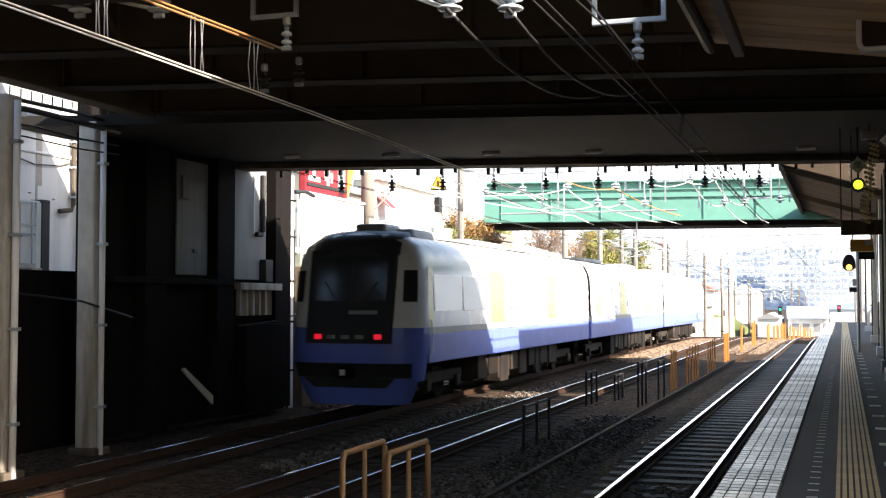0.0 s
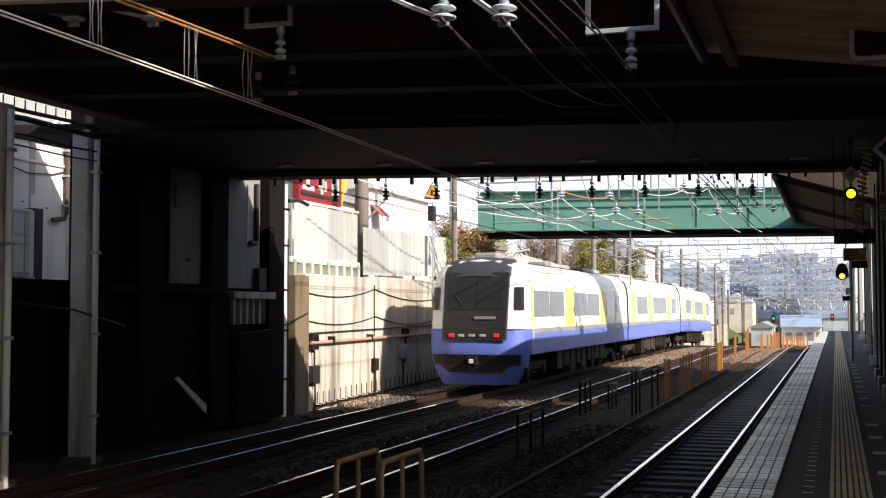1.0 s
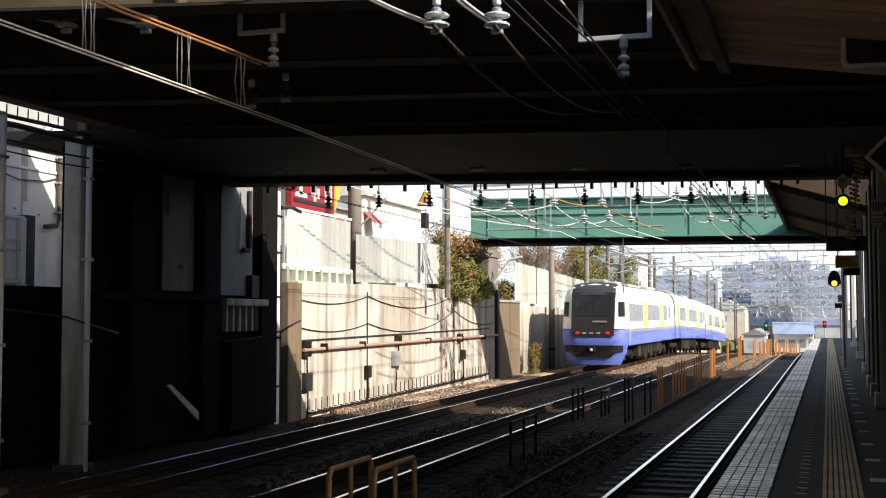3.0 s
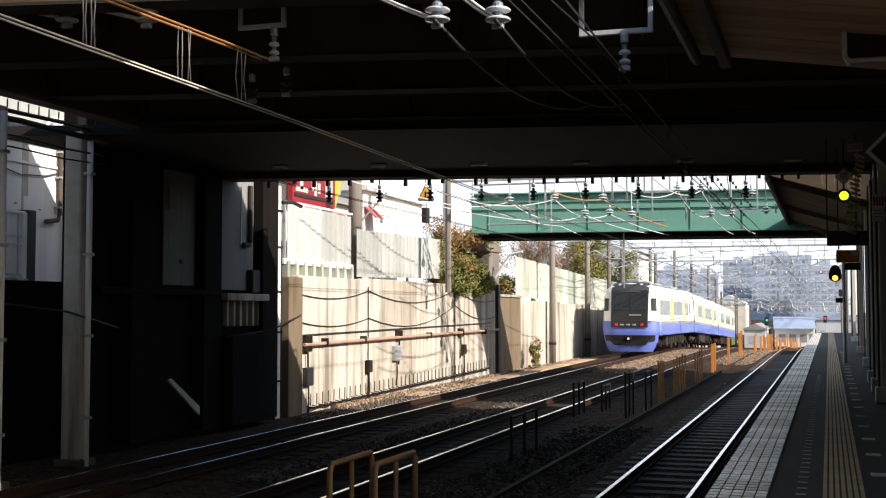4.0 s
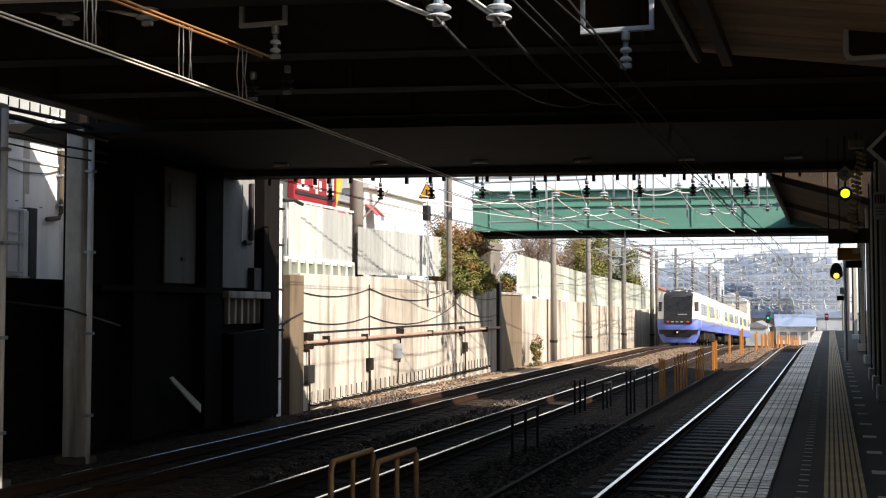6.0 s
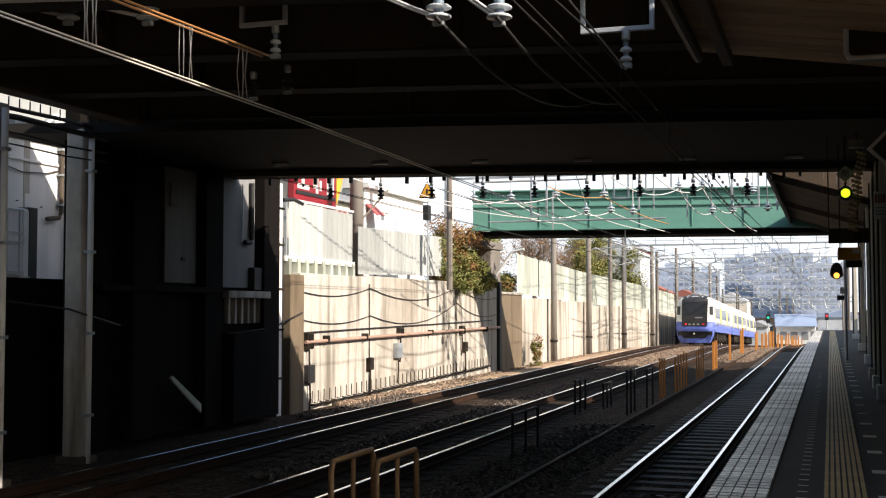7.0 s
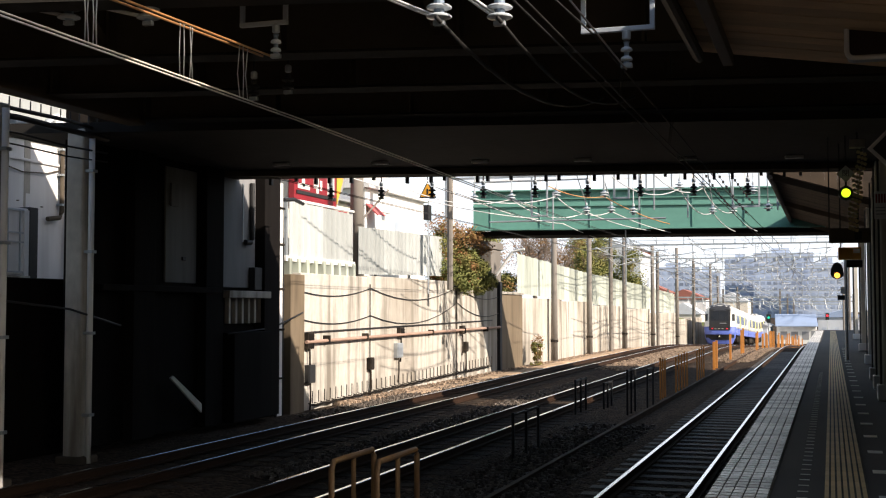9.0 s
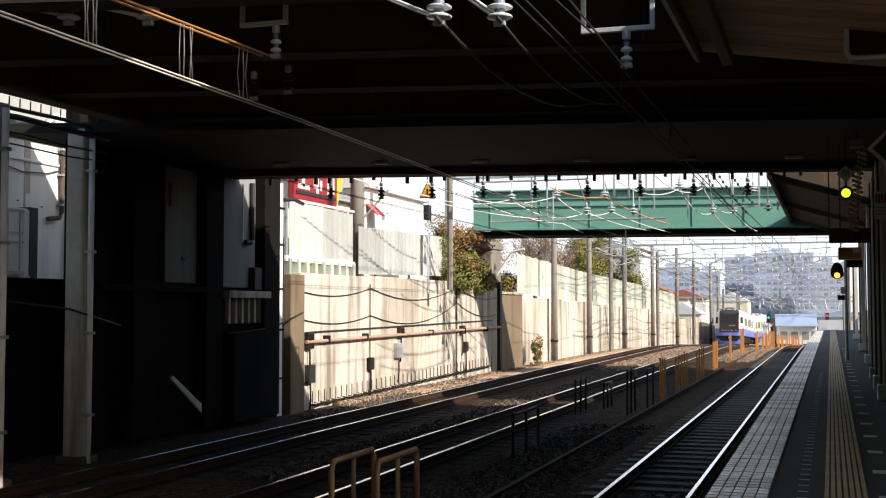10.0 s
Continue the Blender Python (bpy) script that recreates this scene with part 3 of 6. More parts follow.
def build_column(x, y, w, top):
    c = thing("bridge_column", "tall grey concrete column with a pale drain pipe", "column", (x, y, GROUND), "bridge columns")
    part("shaft", Shape().box(-w / 2, w / 2, -w / 2, w / 2, 0, top - GROUND, 0.03), "concrete", c)
    part("footing", Shape().box(-w * 0.8, w * 0.8, -w * 0.7, w * 0.7, -0.04, 0.12, 0.03), "concrete_dark", c)
    pipe = part("drain_pipe", Shape().tube([(w / 2 + 0.09, -0.05, 0.0), (w / 2 + 0.09, -0.05, top - GROUND - 0.1)], 0.055, 10), "plaster", c, "pale drain pipe", smooth=True)
    for z in (0.8, 2.2, 3.6, 5.0):
        part("bracket", Shape().box(w / 2 - 0.01, w / 2 + 0.16, -0.12, 0.02, z, z + 0.05), "steel", pipe)


build_column(-12.40, 17.62, 0.34, 5.42)
build_column(-11.92, 14.74, 0.34, 5.4)


def build_left_house():
    h = thing("service_house", "white plastered house with rain streaks beyond the bridge", "building", (-17.2, 22.6, 0))
    part("wall", Shape().box(-4, 0, -6, 6.0, GROUND, 6.1, 0.02), "plaster", h)
    part("upper_wall", Shape().box(-4, -0.35, -6, 6.0, 6.1, 9.0, 0.02), "fence", h)
    part("coping", Shape().box(-0.4, 0.07, -6, 6.0, 6.1, 6.2, 0.02), "plaster", h)
    part("movement_joint", Shape().box(0.0, 0.012, -0.28, -0.22, 3.0, 6.1), "concrete", h)
    part("stain", Shape().box(0.0, 0.008, -0.22, -0.07, 4.9, 6.08), "concrete", h)
    part("sill_band", Shape().box(0.0, 0.05, -6, 6.0, 5.62, 5.68, 0.01), "plaster", h)
    part("downpipe", Shape().tube([(0.1, 0.98, 6.6), (0.1, 0.98, 4.55), (0.1, 0.9, 4.42), (0.1, 0.45, 4.36)], 0.055, 8), "concrete_dark", h, "dark brown downpipe")
    part("downpipe", Shape().tube([(0.08, 1.2, 6.4), (0.08, 1.2, 3.0)], 0.04, 8), "black", h)
    for z in (4.7, 5.4, 6.0):
        part("pipe_clip", Shape().box(0.0, 0.17, 0.9, 1.06, z, z + 0.05, 0.006), "steel", h)
    part("vent_pipe", Shape().tube([(0.15, -0.9, 6.42), (0.15, 0.2, 6.48), (0.2, 0.35, 6.62), (0.2, 0.75, 6.62)], 0.09, 10), "steel", h)
    part("vent_cap", Shape().lathe([(0.1, 6.5), (0.17, 6.56), (0.17, 6.72), (0.08, 6.8)], 0.2, 0.6, 0, 12), "plaster", h)
    for y, z in ((0.1, 4.55), (0.35, 4.62), (-0.5, 4.7)):
        part("bolt_hole", Shape().lathe([(0.035, 0.0), (0.035, 0.02)], 0.01, y, z, 8), "concrete_dark", h)
    part("wall_cable", Shape().tube([(0.05, -1.3, 5.5), (0.05, -0.4, 5.36), (0.05, 0.5, 5.42), (0.05, 1.3, 5.62)], 0.016, 6), "concrete_dark", h)
    c = thing("equipment_cabinet", "pale metal cabinet with barred doors by the house", "cabinet", (-16.55, 21.35, 2.85))
    part("body", Shape().box(-0.5, 0.0, -1.75, 0.30, 0.0, 1.62, 0.02), "plaster", c)
    part("side", Shape().box(-0.5, 0.02, 0.32, 0.62, 0.0, 1.66, 0.02), "black", c)
    for y in (-1.6, -1.2, -0.8, -0.4, 0.0):
        part("bar", Shape().box(0.0, 0.03, y, y + 0.025, 0.25, 1.55), "steel", c)
    for z in (0.22, 0.86, 1.06, 1.55):
        part("cross_bar", Shape().box(0.0, 0.035, -1.7, 0.12, z, z + 0.035), "steel", c)
    part("corner_post", Shape().box(-0.02, 0.045, 0.13, 0.28, 0.0, 1.58, 0.01), "plaster", c)
    part("plinth", Shape().box(-0.52, 0.06, -1.8, 0.33, -0.01, 0.16, 0.02), "concrete", c)
    # top out of sight, kept pale to bounce light on to the house
    structure("yard", Shape().box(-40, -13.91, 10, 26.5, GROUND, 2.84), "concrete", "raised yard behind the parapet")


build_left_house()


# ---- raised ground behind the retaining wall ----
def build_terrace():
    rows = []
    for y, h in ((26.5, 3.05), (40, 3.1), (47, 2.55), (57, 2.6), (66, 2.5), (76, 2.3), (88, 2.1), (104, 1.75), (125, 1.1), (160, 0.0), (200, -3)):
        rows.append([(-260, y, h), (-60, y, h), (WALL_X - 1.3, y, h - 0.05), (WALL_X - 0.9, y, h - 0.08), (WALL_X - 0.9, y, GROUND - 4)])
    structure("terrace", Shape().loft(rows), "grass", "weedy raised ground behind the retaining wall")


build_terrace()


def wall_fittings():
    p = solid("wall_pipe", Shape().tube([(WALL_X + 0.12, 27.2, 1.46), (WALL_X + 0.12, 34.0, 1.50), (WALL_X + 0.12, 45.5, 1.56)], 0.045, 8), "rust_pipe", "rust-brown pipe clamped along the retaining wall", "pipe")
    for y in (28.5, 31.2, 37, 40.6, 43.5):
        part("clamp", Shape().box(WALL_X, WALL_X + 0.19, y, y + 0.07, 1.42, 1.60), "under", p)
    solid("wall_cable", Shape().tube([(WALL_X + 0.05, y, 1.70 + 0.008 * (y - 27)) for y in (27, 32, 36, 40, 44.6)], 0.018, 6), "black", "thin black cable along the retaining wall", "cable")

    # two thin black lines sagging close against the wall
    for knots, drops in (((2.72, 2.88, 3.06, 2.75), (0.16, 0.40, 0.24)), ((2.02, 2.10, 2.50, 2.1), (0.16, 0.45, 0.28))):
        pts = []
        ys = (27.2, 31.8, 40.1, 45.6)
        for i in range(3):
            for k in range(8):
                f = k / 8
                pts.append((WALL_X + 0.03, ys[i] + (ys[i + 1] - ys[i]) * f, knots[i] + (knots[i + 1] - knots[i]) * f - drops[i] * 4 * f * (1 - f)))
        pts.append((WALL_X + 0.03, ys[3], knots[3]))
        solid("sagging_cable", Shape().tube(pts, 0.013, 6), "black", "thin black line sagging along the retaining wall", "cable", "sagging cables")

    def box(y, z, w, h, material, label):
        b = thing("junction_box", label, "junction box", (WALL_X, y, z), "boxes on the retaining wall")
        part("case", Shape().box(0.0, 0.13, -w / 2, w / 2, 0, h, 0.015), material, b)
        part("lid", Shape().box(0.13, 0.145, -w / 2 + 0.03, w / 2 - 0.03, 0.03, h - 0.03, 0.005), material, b)
        part("conduit", Shape().tube([(0.08, 0, -0.01), (0.08, 0.02, -0.4), (0.04, 0.05, -0.75)], 0.025, 6), "under", b)

    box(34.2, 1.42, 0.35, 0.30, "under", "small rusty junction box on the wall")
    box(40.6, 1.38, 0.35, 0.30, "under", "small rusty junction box on the wall")
    box(34.0, 0.80, 0.50, 0.45, "steel", "grey metal junction box with a conduit")
    box(31.7, 0.55, 0.30, 0.35, "under", "small rusty junction box on the wall")
    box(41.0, 0.75, 0.28, 0.35, "under", "small rusty junction box on the wall")
    box(27.5, 1.28, 0.35, 0.42, "under", "small rusty junction box on the wall")
    box(27.55, 0.42, 0.40, 0.46, "black", "black junction box on the wall")
    for y, r in ((31.6, 3.0), (39.86, 2.9)):
        solid("wall_conduit", Shape().tube([(WALL_X + 0.04, y + 0.12, GROUND), (WALL_X + 0.04, y + 0.12, r)], 0.016, 6), "under", "dark upright conduit at the wall joint", "conduit", "wall conduits")
    for k in range(46):
        y = 27.6 + 0.37 * k
        zb = GROUND + 0.22 + 0.014 * (y - 27.6)
        solid("cable_hook", Shape().tube([(WALL_X, y, zb + 0.02), (WALL_X + 0.10, y, zb), (WALL_X + 0.12, y, zb + 0.06), (WALL_X + 0.12, y, zb + 0.34)], 0.014, 5), "under", "rusty cable hook in the retaining wall", "hook", "cable hooks")
    solid("trunk_cable", Shape().tube([(WALL_X + 0.10, 27.6 + 0.37 * k, GROUND + 0.21 + 0.014 * 0.37 * k - 0.03 * (k % 2)) for k in range(46)], 0.03, 6), "under", "brown trunk cable hanging on wall hooks", "cable")
    t = thing("cable_trough", "tan concrete cable trough along the far track", "cable trough", (0, 0, 0))
    for k in range(60):
        y = 33.0 + 1.0 * k
        part("lid", Shape().box(-12.0, -11.45, y, y + 0.985, GROUND - 0.05 + smooth_fall(y), GROUND + 0.17 + smooth_fall(y) + random.uniform(-0.01, 0.02), 0.02), "trough", t)


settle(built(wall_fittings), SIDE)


# ---- sheet fences on the wall ----
def sheet(width, height, ribs, material, name="fence_panel"):
    d = width / ribs
    front = []
    for k in range(ribs):
        y = d * k
        front += [(0.012, y), (0.012, y + 0.5 * d), (0.045, y + 0.58 * d), (0.045, y + 0.88 * d), (0.012, y + 0.96 * d)]
    front += [(0.012, width - 0.006), (0.0, width - 0.006), (0.0, 0.0)]
    s = Shape().prism([(x, y, 0.0) for x, y in front], (0, 0, height))
    return s.mesh(name, material)


def build_fences():
    f = thing("sheet_fence", "tall white corrugated sheet fence above the wall", "fence", (0, 0, 0))
    me = sheet(1.02, 1.42, 3, "fence")
    for k in range(4):
        piece("fence_panel", me, f, pose(-12.95, 27.15 + 1.04 * k, 3.62 - 0.02 * k))
    me = sheet(0.98, 1.36, 3, "fence")
    for k in range(9):
        piece("fence_panel", me, f, pose(-12.9 + (0.1 if k < 5 else 0.0), 31.4 + 0.985 * k, 3.28 + 0.02 * k))
    for y, z in ((27.12, 5.1), (31.35, 5.08), (33.3, 4.65), (36.3, 4.7), (40.25, 4.8)):
        part("post", Shape().box(-13.06, -12.98, y - 0.04, y + 0.04, 3.0, z, 0.005), "steel", f)
    part("top_rail", Shape().box(-13.0, -12.9, 27.1, 31.35, 5.03, 5.09, 0.005), "sign_white", f)
    g = thing("guard_rail", "low white concrete guard rail with posts", "guard rail", (0, 0, 0))
    for k in range(9):
        y = 26.9 + 0.52 * k
        part("post", Shape().box(-12.98, -12.80, y, y + 0.16, 3.1, 3.56, 0.015), "fence_dull", g)
    part("rail", Shape().box(-12.97, -12.85, 26.8, 31.3, 3.48, 3.62, 0.015), "sign_white", g)
    f2 = thing("far_sheet_fence", "long pale green corrugated fence above the far wall", "fence", (0, 0, 0))
    me = sheet(1.2, 1.75, 5, "fence_dull")
    for k in range(46):
        y = 51.0 + 1.2 * k
        z = float(np.interp(y, [51, 66, 88, 106], [2.95, 2.55, 2.2, 1.75]))
        piece("fence_panel", me, f2, pose(-13.2, y, z, 0, 0, random.uniform(-0.4, 0.4)))
    me = sheet(1.0, 1.9, 5, "fence")
    for k in range(4):
        piece("fence_panel", me, f2, pose(-13.9, 43.5 + 1.0 * k, 2.9))


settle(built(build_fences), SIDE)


# ---- green girder bridge ----
def build_green_bridge():
    b = structure("green_bridge", label="sea-green steel girder footbridge with pale railings", category="bridge")

    def run(x0, x1, y, t, z0, z1, material, name, parent=b):
        k = 0.15
        return part(name, Shape().prism([(x0, y + k * (x0 + 7), z0), (x1, y + k * (x1 + 7), z0), (x1, y + k * (x1 + 7) + t, z0), (x0, y + k * (x0 + 7) + t, z0)], (0, 0, z1 - z0)), material, parent)

    g = run(-13.9, 26, 47.6, 0.05, 5.52, 7.05, "green", "girder")
    run(-13.9, 26, 47.38, 0.45, 5.47, 5.52, "green", "bottom_flange", g)
    # near-black underside strip; the shade below the girder is in its colour
    run(-13.9, 26, 47.9, 2.2, 5.28, 5.46, "sooty_shade", "bottom_bracing")
    run(-13.9, 26, 47.38, 0.45, 7.05, 7.10, "green", "top_flange", g)
    run(-13.9, 26, 47.52, 0.08, 6.42, 6.48, "green", "rib", g)
    run(-13.9, 26, 47.52, 0.08, 6.72, 6.76, "green", "rib", g)
    run(-13.9, 26, 50.2, 0.05, 5.52, 7.05, "green", "girder")
    run(-13.9, 26, 47.66, 2.5, 6.8, 7.05, "sooty_shade", "deck")
    for k in range(18):
        x = -13.2 + 2.0 * k
        run(x, x + 0.03, 47.56, 0.04, 5.53, 7.04, "green", "stiffener", g)
        run(x, x + 0.07, 47.55, 0.07, 7.11, 8.5, "sign_white", "rail_post")
    for z in (7.5, 7.9, 8.3, 8.5):
        run(-13.9, 26, 47.56, 0.04, z, z + 0.04, "sign_white", "railing")


def build_bridge_pier():
    pier = thing("bridge_pier", "grey concrete pier under the green bridge", "pier", (-13.4, 46.6, 2.4))
    part("shaft", Shape().box(-0.28, 0.28, -0.1, 1.4, -1.0, 2.3, 0.04), "pole", pier)
    part("strut", Shape().tube([(0.3, 0.2, 0.9), (0.36, 0.2, 1.2), (1.1, 0.2, 2.2), (1.6, 0.2, 2.3)], 0.06, 8), "sign_white", pier, "white slanting drain strut")
    part("cap", Shape().box(-0.34, 0.34, -0.9, 1.6, 2.31, 2.62, 0.04), "pole", pier)


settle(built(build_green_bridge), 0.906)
build_bridge_pier()


# ---- platform canopies, columns and back wall ----
def build_canopy(y0, y1, x0, x1, z0, z1, step, label, boards):
    c = thing("platform_canopy", label, "canopy", (0, 0, 0), "platform canopies")
    slope = math.degrees(math.atan2(z0 - z1, x1 - x0))
    ln = math.hypot(x1 - x0, z0 - z1)
    board = Shape().box(0, ln, 0.01, step - 0.01, 0, 0.03, 0.004).mesh("roof_board", boards)
    k = 0
    while y0 + k * step < y1:
        piece("roof_board", board, c, pose(x0, y0 + k * step, z0 + random.uniform(-0.004, 0.004), 0, slope, 0))
        k += 1
    part("sheet", Shape().prism([(x0 - 0.05, y0, z0 + 0.05), (x1, y0, z1 + 0.05), (x1, y0, z1 + 0.10), (x0 - 0.05, y0, z0 + 0.10)], (0, y1 - y0, 0)), "tin", c)
    part("fascia", Shape().box(x0 - 0.09, x0 - 0.03, y0, y1, z0 - 0.14, z0 + 0.12, 0.01), "tin", c)
    if boards == "timber":
        part("purlin", Shape().box(x0 + 0.25, x0 + 0.37, y0, y1, z0 - 0.20 - 0.25 * (z0 - z1) / (x1 - x0), z0 - 0.06 - 0.25 * (z0 - z1) / (x1 - x0), 0.01), "tin", c)
    part("gutter", Shape().tube([(x0 - 0.02, y0, z0 - 0.12), (x0 - 0.02, y1, z0 - 0.12)], 0.06, 8), "tin", c)
    y = y0 + 0.3
    while y < y1:
        part("rafter", Shape().prism([(x0, y, z0 - 0.16), (x1, y, z1 - 0.16), (x1, y, z1 - 0.02), (x0, y, z0 - 0.02)], (0, 0.06, 0)), "tin", c)
        y += 7.4


M["slat"] = mat("canopy_slat", (0.10, 0.07, 0.045), 0.8, 0, 0.35, 6, 0.8, 0.2, (0.05, 0.035, 0.025), 0.5, (0.3, 1, 1), 0.35)
build_canopy(9.8, 14.0, -1.4, 2.4, 5.36, 4.78, 0.32, "low timber-boarded canopy over the near platform", "timber")
build_canopy(28.9, 46.0, -1.30, 2.15, 5.52, 4.49, 0.17, "brown slatted canopy over the far platform", "slat")


def build_gable():
    # boards added to cover the bright gap above the canopy's end
    g = thing("canopy_gable", "dark boards added to fill the gap at the canopy end", "gable", (0, 28.84, 0))
    for k in range(12):
        x = -1.25 + 0.285 * k
        z = 5.52 - 0.2986 * (x + 1.3)
        part("board", Shape().prism([(x, 0, z - 0.02), (x + 0.284, 0, z - 0.02 - 0.2986 * 0.284), (x + 0.284, 0, 5.75), (x, 0, 5.75)], (0, 0.04, 0)), "slat", g)


build_gable()


def build_columns():
    first = None
    for y, x in ((19.6, 0.82), (22.2, 0.84), (25.0, 0.86), (32.0, 0.95), (42.0, 1.02), (57.0, 1.08)):
        if first is None:
            first = c = thing("platform_column", "slim cream steel column on a pale block base", "column", (x, y, 0.90), "platform columns")
            part("shaft", Shape().box(-0.07, 0.07, -0.09, 0.09, 0, 4.0, 0.01), "wall_cream", c)
            part("base", Shape().box(-0.16, 0.2, -0.2, 0.2, 0, 0.24, 0.02), "plaster", c, "pale concrete base block")
            part("cable", Shape().tube([(-0.1, 0.0, 0.24), (-0.1, 0.0, 3.9)], 0.018, 6), "black", c)
        else:
            copy_thing(first, pose(x, y, 0.90))
    # added out of view to steer light: some block it, the cream bounces it
    structure("platform_wall", Shape().box(1.75, 1.95, 14.1, 27.8, 0.89, 5.45, 0.01), "sooty_shade", "dark wall added along the platform to keep out sun")
    structure("near_platform_wall", Shape().box(1.75, 1.95, 7.6, 14.08, 0.89, 4.7, 0.01), "wall_cream", "unseen cream wall added to bounce light on to the platform")
    structure("near_roof", Shape().box(-1.6, 2.6, -8, 7.5, 4.9, 5.1, 0.02), "tin", "unseen dark roof added to hold off the sun")
    structure("back_wall", Shape().box(2.4, 2.6, -8, 1.5, 0.89, 4.89, 0.02), "wall_cream", "unseen cream wall added to close off light behind")
    # fence height set so that its shadow covers the near track
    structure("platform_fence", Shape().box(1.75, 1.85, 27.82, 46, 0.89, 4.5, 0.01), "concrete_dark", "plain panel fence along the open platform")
    structure("low_fence", Shape().box(1.75, 1.85, 46.02, 80, 0.89, 2.2, 0.01), "wall_cream", "low panel fence at the platform end")


build_columns()


# ---- trackside posts and hoops ----
def build_posts():
    def hoop(x, y, ln):
        h = thing("track_hoop", "yellow-brown tubular hoop guard beside the track", "guard hoop", (x, y, GROUND), "hoop guards")
        top = 0.92 - GROUND
        part("frame", Shape().tube([(0, 0, 0), (0, 0, top - 0.06), (0, 0.05, top), (0, ln - 0.05, top), (0, ln, top - 0.06), (0, ln, 0)], 0.03, 8), "yellow_paint", h, smooth=True)
        part("middle_post", Shape().tube([(0, ln / 2, 0), (0, ln / 2, top)], 0.025, 8), "yellow_paint", h)

    hoop(-4.33, 10.0, 1.05)
    hoop(-3.93, 10.1, 1.1)

    def frame_posts(x, y, n, gap, h, material, label):
        p = thing("post_frame", label, "post frame", (x, y, GROUND + smooth_fall(y)), "trackside post frames")
        r = 0.024 if y < 48 else 0.05
        for k in range(n):
            part("post", Shape().box(-r, r, k * gap - r, k * gap + r, 0, h + (0.0 if material == "black" else random.uniform(-0.08, 0.05)), 0.006), material, p)
        if n > 1 and material == "black":
            part("bar", Shape().box(-0.02, 0.02, -0.02, (n - 1) * gap + 0.02, h - 0.06, h - 0.02, 0.006), material, p)

    # posts in shade: the shade is put in by black instead of orange
    for x, y, n, gap, h in ((-5.72, 27.5, 3, 0.62, 0.98), (-5.42, 29.5, 3, 0.55, 0.80), (-4.75, 29.0, 3, 0.6, 1.15), (-4.48, 30.5, 2, 1.0, 1.12), (-5.1, 19.4, 3, 0.9, 0.9)):
        frame_posts(x, y, n, gap, h, "black", "post frame between the tracks, black for the shade")
    for x, y, n, gap, h in ((-4.68, 34.4, 3, 0.5, 1.25), (-4.60, 37.3, 5, 0.75, 1.2), (-4.62, 43.6, 4, 0.8, 1.2), (-4.75, 51.5, 2, 1.2, 1.3), (-4.7, 59.5, 1, 1, 1.4), (-4.7, 67, 2, 1.5, 1.5)):
        frame_posts(x, y, n, gap, h, "orange", "sunlit orange post frame between the tracks")
    for k in range(26):
        y = 74 + 2.6 * k
        frame_posts(-4.6 + 0.018 * (y - 70) + random.uniform(-0.25, 0.25), y, 1 + k % 2, 0.7, random.uniform(1.0, 1.6), "orange", "sunlit orange post beyond the platform end")
    k = solid("guard_kerb", Shape().loft([[(-4.30 - dx, y, GROUND + 0.05 + smooth_fall(y) + dz) for dx, dz in ((0, 0), (0, 0.12), (0.08, 0.12), (0.08, 0))] for y in (8, 20, 30, 40, 50, 60, 66, 72, 80)], True, True), "rust", "rust-brown guard rail along the near track", "guard rail")


build_posts()


# ---- overhead line ----
def wire(name, pts, r, material, label, sag=0.0, group="overhead wires", category="wire"):
    a = [Vector(p) for p in pts]
    if sag and len(a) == 2:
        a = [a[0].lerp(a[1], t / 10) - Vector((0, 0, sag * 4 * (t / 10) * (1 - t / 10))) for t in range(11)]
    return solid(name, Shape().tube(a, r, 6), material, label, category, group, True)


def insulator(x, y, z, n=2, r=0.11, material="porcelain", group="insulators"):
    """Sheds on a stem, hung from above; z is the lowest end."""
    t = thing("insulator", "porcelain shed insulator on a steel stem" if material == "porcelain" else "dark shed insulator under the bridge", "insulator", (x, y, z), group)
    h = 0.03
    core = [(0.03, 0.0), (r * 0.42, 0.02)]
    for k in range(n):
        part("shed", Shape().lathe([(r * 0.4, h - 0.012), (r * 0.96, h), (r, h + 0.012), (r * 0.85, h + 0.03), (r * 0.4, h + 0.045)], 0, 0, 0, 18), material, t)
        h += 0.095
    core += [(r * 0.42, h - 0.02), (0.035, h)]
    part("core", Shape().lathe(core, 0, 0, 0, 12), "core_blue" if material == "porcelain" else material, t)
    part("cap", Shape().lathe([(0.035, h + 0.02), (0.045, h + 0.03), (0.045, h + 0.10), (0.03, h + 0.12)], 0, 0, 0, 10), "steel", t)
    part("clamp", Shape().box(-0.06, 0.06, -0.03, 0.03, -0.05, 0.0, 0.01), "steel", t)
    return t


